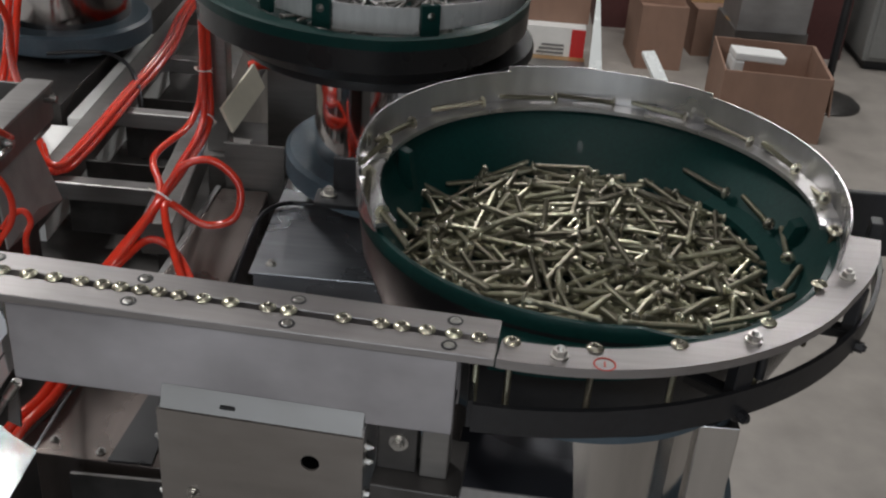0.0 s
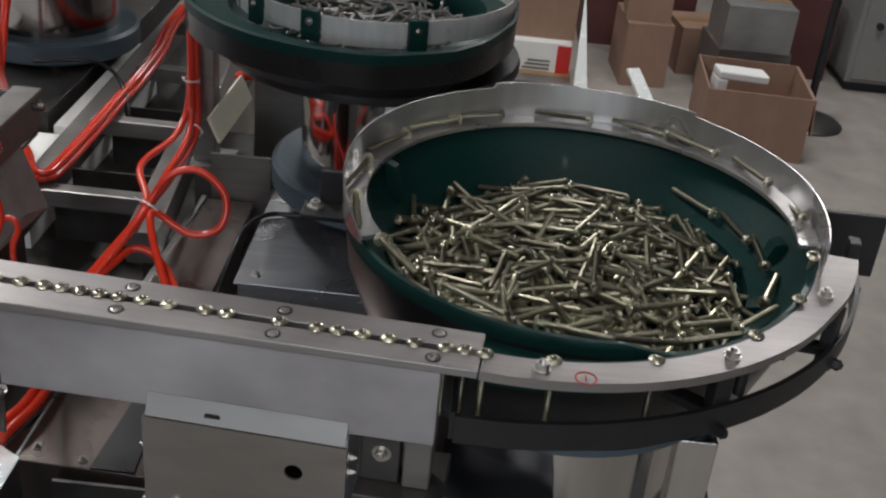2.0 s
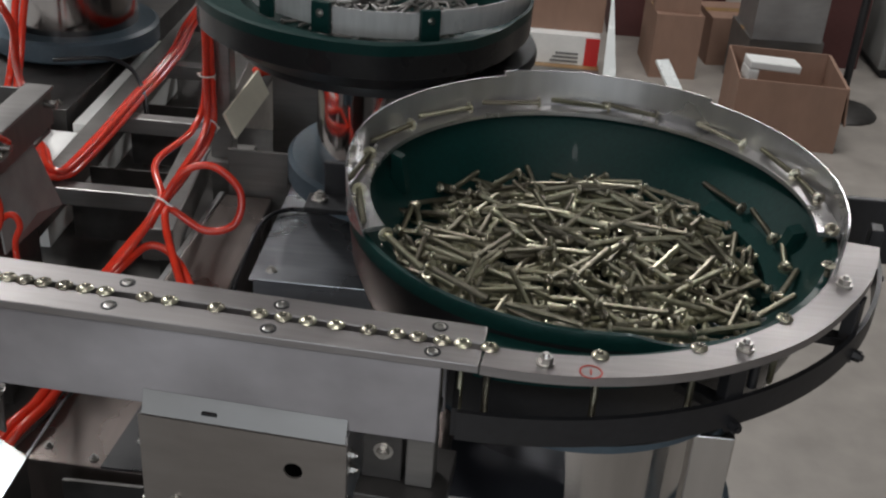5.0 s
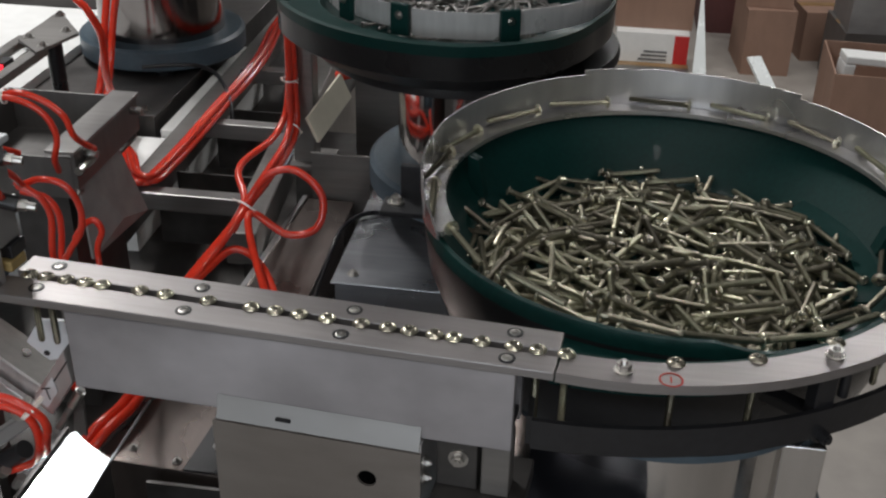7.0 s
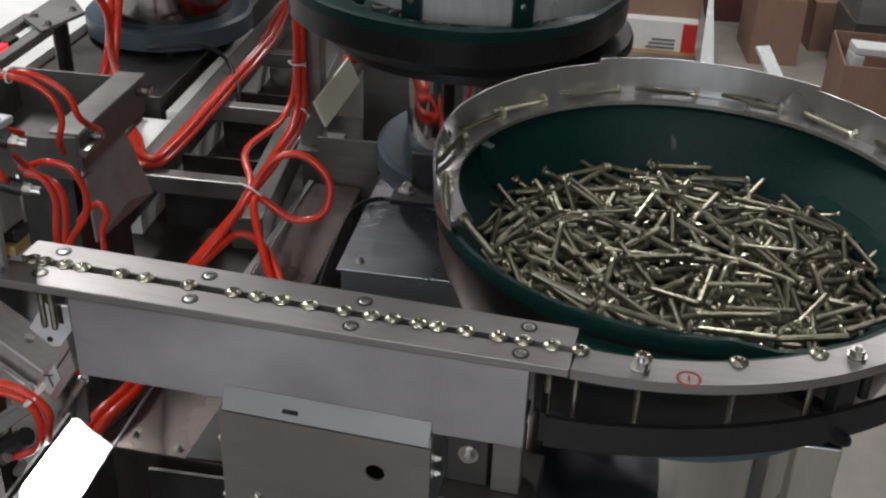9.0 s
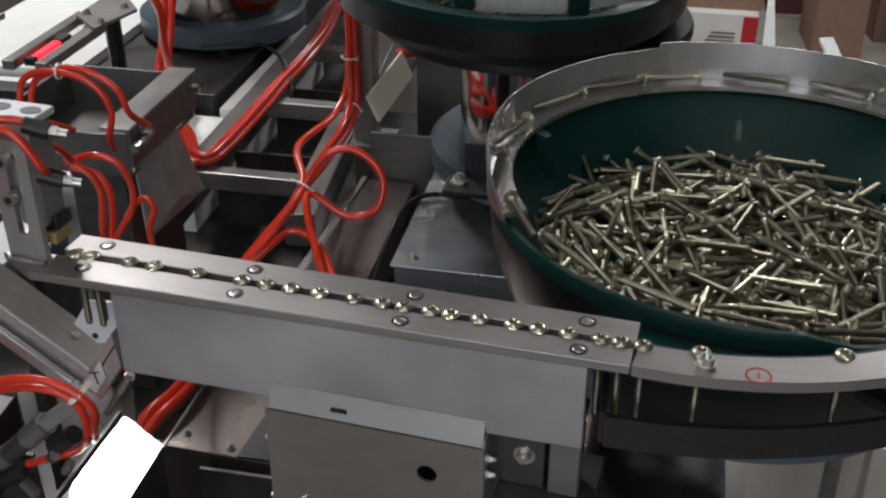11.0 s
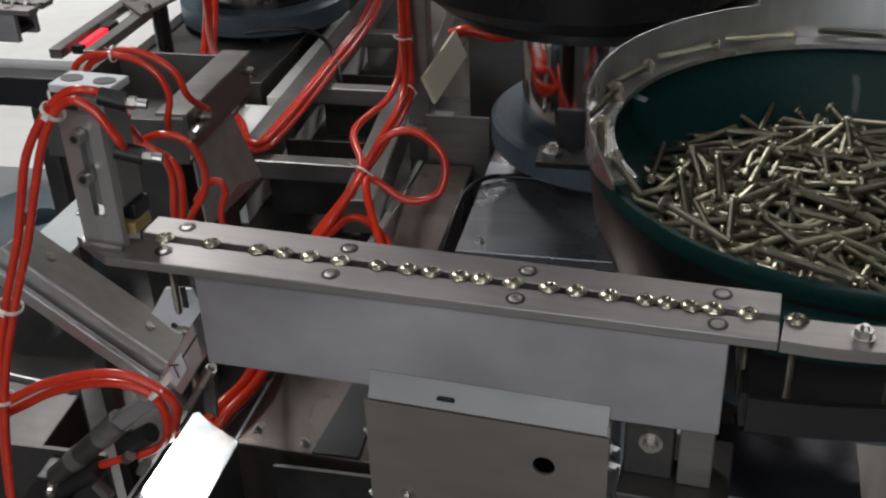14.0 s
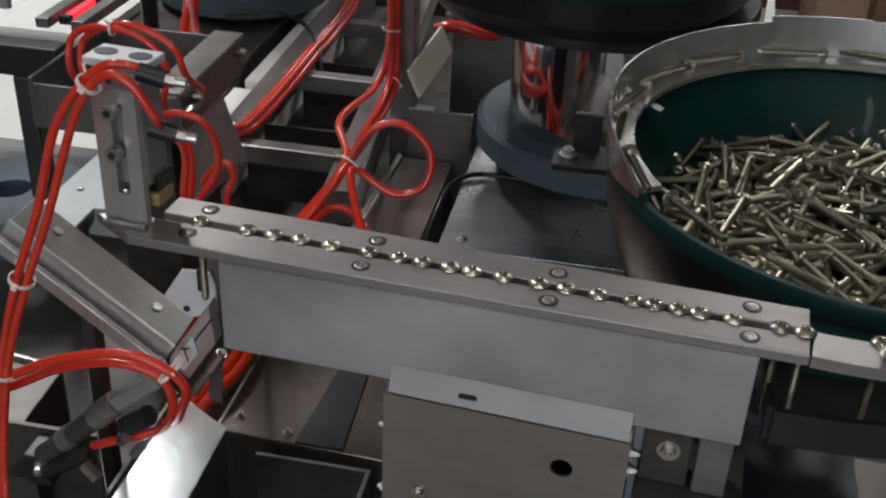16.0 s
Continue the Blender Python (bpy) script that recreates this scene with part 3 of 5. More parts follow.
part("foot_plate", box(-0.02, 0.034, -0.03, 0.03, 0.098, 0.104), DULL, col)
part("bolt", hex_bolt((0.024, -0.02, 0.104), (0.024, -0.02, 0.112), 0.006), NICKEL, col)

beam = tagged(empty("cover_beam", pose(-0.262, 1.0, 0.8405)), "folded stainless cover over the cable duct", "cover")
part("cover", prism([(-0.055, -0.17), (0.03, -0.17), (0.03, 0.255), (-0.035, 0.255)], 0, 0.068), BRONZE, beam, bevel=0.001)
part("edge", prism([(-0.056, -0.171), (-0.050, -0.171), (-0.030, 0.255), (-0.036, 0.255)], 0.0682, 0.0712), STEEL, beam)
tagged(part("upright_sheet", box(-0.288, -0.213, 1.262, 1.266, 0.8405, 0.968), DULL, bevel=0.0008), "grey upright steel sheet beside the post", "panel")
tagged(part("upright_sheet", box(-0.27, -0.10, 1.44, 1.45, 0.8405, 1.03), DULL), "dark steel partition behind the middle feeder", "panel")
bm = bmesh.new()
q = [bm.verts.new(p) for p in ((-0.2850, 1.246, 1.0210), (-0.2715, 1.246, 0.9905), (-0.2544, 1.35, 1.0101), (-0.2679, 1.35, 1.0406))]
bm.faces.new(q)
o = tagged(part("card_strip", bm, CREAM), "cream board leaning behind the post", "board")
mod = o.modifiers.new("thick", "SOLIDIFY")
mod.thickness = 0.004
# white slabs added for the bright glare seen through the frame
for x0, x1, y0, y1, z in ((-0.60, -0.500, 1.20, 1.385, 0.915), (-0.535, -0.500, 1.39, 1.75, 0.925), (-1.22, -0.57, 1.10, 1.385, 0.95)):
    tagged(part("white_glare_slab", box(x0, x1, y0, y1, 0.8405, z), WHITE), "white slab standing in for bright glare on the machine deck", "sheet")

# one more white slab for the glare, left of the rear feeder
tagged(part("white_glare_slab", box(-0.99, -0.755, 1.41, 1.80, 0.941, 0.955), WHITE), "white slab standing in for bright glare on the base box", "sheet")

# ---------- sheet-metal hopper ----------
hop = tagged(empty("hopper", pose(-0.40, 0.885, 0.93)), "open stainless hopper box with a folded rim and tapered chute", "hopper")
part("right_wall", box(-0.004, 0, 0, 0.142, 0.158, 0.193), HOPPER, hop, bevel=0.0005)
part("left_wall", box(-0.135, -0.131, 0, 0.142, 0.148, 0.193), HOPPER, hop, bevel=0.0005)
part("front_wall", box(-0.131, -0.004, 0, 0.003, 0.148, 0.188), HOPPER, hop, bevel=0.0005)
part("back_wall", box(-0.131, -0.004, 0.139, 0.142, 0.148, 0.193), HOPPER, hop, bevel=0.0005)
part("rim", box(-0.026, 0.002, -0.004, 0.146, 0.1932, 0.1965), RUNG, hop, "bright folded rim", bevel=0.0006)
part("bottom", box(-0.131, -0.004, 0.003, 0.139, 0.148, 0.151), HOPPER, hop)
bm = bmesh.new()
q = [bm.verts.new(p) for p in ((-0.006, 0.012, 0.165), (-0.006, 0.098, 0.162), (0.012, 0.112, 0.083), (-0.002, 0.010, 0.080), (0.010, 0.06, 0.10))]
bm.faces.new((q[0], q[1], q[4]))
bm.faces.new((q[1], q[2], q[4]))
bm.faces.new((q[0], q[4], q[3]))
bm.faces.new((q[4], q[2], q[3]))
ch = part("chute", bm, CRUMPLED, hop, "tapered sheet chute")
mod = ch.modifiers.new("thick", "SOLIDIFY")
mod.thickness = 0.002
part("chute_body", box(-0.062, -0.020, 0.01, 0.12, -0.0895, 0.1475), DARKSTEEL, hop)
part("lower_front", box(-0.066, -0.014, 0.004, 0.007, -0.0895, 0.1475), DARKSTEEL, hop)
for y in (0.02, 0.125):
    part("stud", rod((-0.002, y, 0.185), (0.012, y, 0.185), 0.004, 10), NICKEL, hop)
part("hinge_pin", rod((0.004, -0.004, 0.178), (0.004, 0.025, 0.178), 0.004, 10), NICKEL, hop)

# ---------- photo sensor ----------
sen = tagged(empty("sensor_bracket", pose(-0.575, 1.02, 1.12)), "twin-bar aluminium sensor bracket with a glowing red lamp", "sensor")
for x0, x1, y1 in ((-0.026, -0.013, 0.16), (0.010, 0.023, 0.13)):
    part("bar", box(x0, x1, 0.0, y1, -0.006, 0.004), DULL, sen, bevel=0.001)
part("lamp", box(-0.006, 0.003, 0.018, 0.068, -0.004, 0.003), LED, sen, "glowing red lamp", bevel=0.0015)
part("lamp_end", box(-0.007, 0.004, 0.010, 0.0178, -0.004, 0.004), BLACK, sen)
part("lamp_socket", box(-0.007, 0.004, 0.0682, 0.088, -0.004, 0.004), BLACK, sen)
part("white_gauge", box(-0.006, 0.003, 0.0885, 0.128, -0.005, 0.0), WHITE, sen)
part("cross_plate", prism([(-0.014, 0.135), (0.026, 0.098), (0.042, 0.17), (-0.016, 0.245)], 0.0042, 0.008), DULL, sen, bevel=0.0006)
for x, y in ((-0.004, 0.142), (0.024, 0.118), (0.026, 0.172), (-0.006, 0.225)):
    part("bolt", hex_bolt((x, y, 0.008), (x, y, 0.012), 0.004), NICKEL, sen)
part("stand", rod((0.02, 0.15, -0.2795), (0.02, 0.15, 0.004), 0.009, 14), RUBBER, sen, smooth=True)
part("foot", box(0.006, 0.034, 0.136, 0.164, -0.2795, -0.272), DULL, sen)

# ---------- escapement at the rail's end ----------
esc = tagged(empty("escapement", pose(-0.262, 0.512, 1.2262, 0, 0, -6)), "pneumatic escapement cylinder on a slotted steel bracket", "pneumatic unit")


def slotted_bar():
    bm = bmesh.new()
    for a in ((-0.0115, -0.003, 0, 0.067), (0.003, 0.0100, 0, 0.067), (-0.003, 0.003, 0, 0.016), (-0.003, 0.003, 0.0605, 0.067)):
        box(a[0], a[1], -0.002, 0.002, a[2], a[3], bm=bm)
    bmesh.ops.remove_doubles(bm, verts=bm.verts, dist=1e-6)
    return bm


part("slotted_bar", slotted_bar(), STEEL, esc, "slotted upright steel bar")
part("weld", tube([(-0.012, -0.0030, 0.0005), (-0.004, -0.0034, 0.001), (0.004, -0.0030, 0.0006), (0.010, -0.0032, 0.0008)], 0.0018, 8), DULL, esc)
for z in (0.0575, 0.0375):
    part("cap_bolt", rod((-0.0008, -0.002, z), (-0.0008, -0.0078, z), 0.0036, 14), NICKEL, esc, smooth=True)
    part("bolt_socket", rod((-0.0008, -0.0078, z), (-0.0008, -0.0082, z), 0.0019, 6), BLACK, esc)
part("cylinder_body", box(-0.004, 0.0105, 0.0025, 0.020, 0.019, 0.0733), FOLD, esc, "grey aluminium cylinder body", bevel=0.0012)
part("valve_block", box(-0.018, 0.013, 0.004, 0.022, 0.0735, 0.0775), PALE, esc, "aluminium block with two oval holes", bevel=0.0008)
for x in (-0.011, 0.006):
    part("oval_hole", prism([(x + 0.0055 * math.cos(a), 0.013 + 0.0042 * math.sin(a)) for a in [2 * math.pi * i / 16 for i in range(16)]], 0.0776, 0.0779), BLACK, esc)
for z, x in ((0.0762, 0.0145), (0.0510, 0.0175)):
    part("elbow", rod((x, -0.004, z + 0.002), (x + 0.011, -0.001, z - 0.0012), 0.0042, 14), RUBBER, esc, "black push-in elbow fitting", smooth=True)
    part("elbow_neck", rod((x + 0.004, -0.003, z), (x + 0.004, 0.006, z - 0.004), 0.0034, 12), RUBBER, esc, smooth=True)
    part("collar", rod((x + 0.011, -0.001, z - 0.0012), (x + 0.0148, 0.0002, z - 0.0018), 0.0030, 6), NICKEL, esc, "nickel threaded fitting", smooth=True)
    part("tip", rod((x + 0.0148, 0.0002, z - 0.0018), (x + 0.0195, 0.0013, z - 0.0024), 0.0022, 12), NICKEL, esc)
plunger = empty("plunger")
plunger.parent = esc
part("shaft", box(0.001, 0.013, 0.007, 0.020, 0.011, 0.0188), RUBBER, plunger, "black plunger", bevel=0.0008)
part("pad", box(0.0005, 0.0135, 0.004, 0.018, 0.0045, 0.0108), BRASS, plunger, "brass-coloured stop pad", bevel=0.001)

# ---------- gate and chute below the rail's end ----------
gate = tagged(empty("gate_chute", pose(0, 0, 0)), "inclined sheet-metal gate chute with a pale end plate", "chute")
A, B = Vector((-0.352, 0.556, 1.192)), Vector((-0.262, 0.545, 1.135))
d = (B - A).normalized()
side = Vector((0, 1, 0))
fr = Matrix((( d.x, side.x, -d.z, A.x), (d.y, side.y, 0, A.y), (d.z, side.z, d.x, A.z), (0, 0, 0, 1)))
part("tray", box(0, 0.108, -0.004, 0.024, -0.002, 0.001, fr), DULL, gate, bevel=0.0005)
part("tray_lip", box(0, 0.108, -0.0062, -0.0042, -0.010, 0.003, fr), STEEL, gate, bevel=0.0004)
part("lower_bar", box(-0.005, 0.11, -0.0125, -0.0085, -0.014, -0.006, fr), STEEL, gate, bevel=0.0006)
for u in (0.022, 0.088):
    part("rivet", rod(fr @ Vector((u, 0.012, 0.001)), fr @ Vector((u, 0.012, 0.0022)), 0.0028, 12), NICKEL, gate)
part("end_plate", prism([(-0.259, 1.174), (-0.249, 1.190), (-0.234, 1.191), (-0.2315, 1.184), (-0.2315, 1.166), (-0.247, 1.163)], 0, 0.002, Matrix(((1, 0, 0, 0), (0, 0, -1, 0.534), (0, 1, 0, 0), (0, 0, 0, 1)))), PALE, gate, "pale grey notched plate")
part("notch", box(-0.2405, -0.2375, 0.5312, 0.5318, 1.180, 1.1925), BLACK, gate)
part("hole", rod((-0.2475, 0.5313, 1.168), (-0.2475, 0.5318, 1.168), 0.0018, 12), BLACK, gate)
part("block", prism([(-0.2555, 1.1400), (-0.2540, 1.1445), (-0.2318, 1.1780), (-0.2295, 1.1560), (-0.2455, 1.1310)], 0, 0.010, Matrix(((1, 0, 0, 0), (0, 0, -1, 0.532), (0, 1, 0, 0), (0, 0, 0, 1)))), STEEL, gate, "steel hinge block", bevel=0.0006)
part("sticker", prism([(-0.2525, 1.1425), (-0.2410, 1.1590), (-0.2392, 1.1490), (-0.2472, 1.1365)], 0, 0.0004, Matrix(((1, 0, 0, 0), (0, 0, -1, 0.5216), (0, 1, 0, 0), (0, 0, 0, 1)))), PALE, gate, "pale label with a dark letter stroke")
for a in ((-0.0004, 0.0004, -0.0045, 0.0030), (-0.0028, 0.0028, 0.0030, 0.0038)):
    part("stroke", box(a[0], a[1], 0, 0.0003, a[2], a[3], pose(-0.2453, 0.5208, 1.1475, 0, -12, 0)), BLACK, gate)
part("ridge", box(-0.0005, 0.0005, 0, 0.0006, -0.018, 0.018, pose(-0.2405, 0.5213, 1.1560, 0, 34, 0)), BLACK, gate)
part("stop_plate", prism([(-0.2385, 1.137), (-0.2325, 1.141), (-0.2345, 1.106), (-0.2420, 1.110)], 0, 0.002, Matrix(((1, 0, 0, 0), (0, 0, -1, 0.5380), (0, 1, 0, 0), (0, 0, 0, 1)))), DARKSTEEL, gate, "dark stop plate")
part("hinge", rod((-0.229, 0.530, 1.146), (-0.246, 0.527, 1.118), 0.0022, 12), DULL, gate, smooth=True)
part("hinge_sleeve", rod((-0.2300, 0.5298, 1.1445), (-0.2362, 0.5287, 1.1342), 0.0032, 16), NICKEL, gate, "polished hinge sleeve", smooth=True)
part("pivot", rod((-0.268, 0.536, 1.128), (-0.268, 0.522, 1.128), 0.0042, 12), NICKEL, gate)
part("hanger", box(-0.236, -0.2225, 0.5345, 0.537, 1.158, 1.2205), DULL, gate)
part("stand", box(-0.385, -0.365, 0.552, 0.572, 0.8405, 1.01), DARKSTEEL, gate)
part("clevis", box(-0.020, 0.018, -0.005, 0.005, -0.0045, 0.0045, Matrix.Translation((-0.290, 0.55, 1.0945)) @ pose(0, 0, 0, 0, -39, 0)), FOLD, gate, "pale steel clevis", bevel=0.0012)
part("cylinder", rod((-0.355, 0.55, 1.034), (-0.305, 0.55, 1.082), 0.0066, 18), DARKSTEEL, gate, "small dark steel air cylinder", smooth=True)
part("cylinder_cap", rod((-0.318, 0.55, 1.0695), (-0.303, 0.55, 1.084), 0.0074, 18), DULL, gate, smooth=True)
part("cylinder_band", rod((-0.3405, 0.55, 1.0480), (-0.3335, 0.55, 1.0547), 0.0072, 18), DULL, gate, smooth=True)
part("elbow", rod((-0.298, 0.546, 1.070), (-0.281, 0.543, 1.084), 0.0060, 14), RUBBER, gate, "black push-in elbow fitting", smooth=True)
part("elbow", rod((-0.352, 0.546, 1.026), (-0.322, 0.546, 1.048), 0.0055, 14), RUBBER, gate, "black push-in elbow fitting", smooth=True)
part("fitting", rod((-0.300, 0.543, 1.062), (-0.294, 0.539, 1.069), 0.0036, 6), NICKEL, gate)
part("fitting", rod((-0.296, 0.548, 1.048), (-0.288, 0.544, 1.060), 0.0030, 6), DULL, gate)
part("bracket_sheet", box(-0.400, -0.330, 0.566, 0.569, 0.8405, 1.040), DARKSTEEL, gate)
part("fork", box(-0.366, -0.350, 0.545, 0.5655, 1.014, 1.036), RUBBER, gate, bevel=0.001)
part("fork_bolt", hex_bolt((-0.354, 0.545, 1.030), (-0.354, 0.539, 1.030), 0.0030), NICKEL, gate)
part("foot_fitting", rod((-0.336, 0.560, 1.022), (-0.326, 0.556, 1.016), 0.0042, 6), NICKEL, gate)
side_box = tagged(empty("base_box", pose(-0.44, 0.65, 0.8405)), "dark grey sheet-metal box with a bright edge beside the gate", "base box")
part("box", prism([(-0.05, -0.045), (0.025, -0.032), (0.022, 0.030), (-0.05, 0.040)], 0, 0.148), DARKSTEEL, side_box, bevel=0.001)
part("rim", prism([(-0.05, 0.0405), (0.022, 0.0305), (0.022, 0.0325), (-0.05, 0.0425)], 0, 0.152), STEEL, side_box)

pale = tagged(empty("pale_plate", pose(-0.36, 0.63, 1.16)), "blue-grey flat plate with a square cut-out and small screws", "plate")
part("sheet", prism([(-0.0189, -0.0310), (-0.0166, 0.0671), (0.0302, 0.0018), (0.0136, -0.0003), (0.0131, -0.0300), (0.0460, -0.0498), (0.0452, -0.0594), (0.0193, -0.0568)], -0.002, 0), GREYPLATE, pale)
for x, y in ((-0.005, 0.020), (-0.006, -0.018), (0.008, -0.040)):
    part("screw", rod((x, y, 0), (x, y, 0.0012), 0.0020, 12), NICKEL, pale)
part("riser", box(-0.012, -0.004, 0.010, 0.022, -0.3195, -0.0022), DARKSTEEL, pale)

sheet = tagged(empty("chute_sheet", pose(0, 0, 0)), "bright polished chute sheet above a dark bin", "chute")
part("sheet", prism([(-0.3240, 0.43), (-0.2740, 0.43), (-0.2757, 0.6365), (-0.2990, 0.6505), (-0.3150, 0.6625), (-0.3195, 0.6590)], 0.9985, 1.0), TRAY, sheet, "bright polished sheet with a dull corner", bevel=0.0004)
part("web", prism([(-0.3270, 0.43), (-0.3245, 0.43), (-0.3200, 0.662), (-0.3225, 0.662)], 0.8405, 1.003), DARKSTEEL, sheet)
part("right_web", box(-0.2775, -0.2760, 0.43, 0.634, 0.8405, 0.9980), DARKSTEEL, sheet)

binn = tagged(empty("steel_bin", pose(-0.235, 0.585, 0.8405)), "dark open steel bin below the rail", "bin")
part("back_wall", box(-0.040, 0.046, 0.098, 0.101, 0, 0.0975), DARKSTEEL, binn)
part("right_wall", box(0.043, 0.046, -0.08, 0.098, 0, 0.0975), DARKSTEEL, binn)
part("bottom", box(-0.040, 0.043, -0.08, 0.098, 0, 0.004), DARKSTEEL, binn)
deckp = tagged(empty("deck_plate", pose(-0.21, 0.75, 0.8405)), "brownish reflecting stainless deck plate", "plate")
part("sheet", prism([(-0.12, -0.047), (0.15, -0.058), (0.15, 0.11), (-0.085, 0.11)], 0, 0.0985), BRONZE, deckp, bevel=0.001)
part("edge", prism([(-0.121, -0.047), (-0.118, -0.047), (-0.083, 0.11), (-0.086, 0.11)], 0.0986, 0.101), STEEL, deckp)
part("seam", prism([(-0.1030, -0.050), (-0.1010, -0.050), (-0.0995, 0.07), (-0.1015, 0.07)], 0.0986, 0.1000), PALE, deckp)
# flat black strip makes the dark slanting stripe across the deck
part("dark_strip", prism([(-0.040, -0.0505), (-0.004, -0.0505), (-0.009, 0.06), (-0.031, 0.06)], 0.0986, 0.1005), RUBBER, deckp, "black slanting strip")
for x, y in ((-0.09, -0.03), (-0.049, -0.040)):
    part("bolt", hex_bolt((x, y, 0.0986), (x, y, 0.1015), 0.0026), DULL, deckp)
tagged(part("tray", box(-0.185, -0.02, 0.53, 0.665, 0.8405, 0.87), DARKSTEEL), "dark steel tray below the bracket", "tray")
dark_post = tagged(empty("machine_post", pose(-0.62, 0.99, 0.8405)), "dark machine post with a black cross arm and ring base", "post")
part("post", box(0.004, 0.024, 0.0, 0.02, 0, 0.235), DARKSTEEL, dark_post, bevel=0.003)
part("arm", box(-0.09, 0.055, -0.002, 0.022, 0.2352, 0.266), BLACK, dark_post, "black cross arm", bevel=0.002)
part("ring", turned([(0.02, 0.1), (0.075, 0.1), (0.078, 0.096), (0.078, 0.06), (0.02, 0.06)], 40, cx=-0.03, cy=0.02, closed=True), BLUE, dark_post, smooth=True)

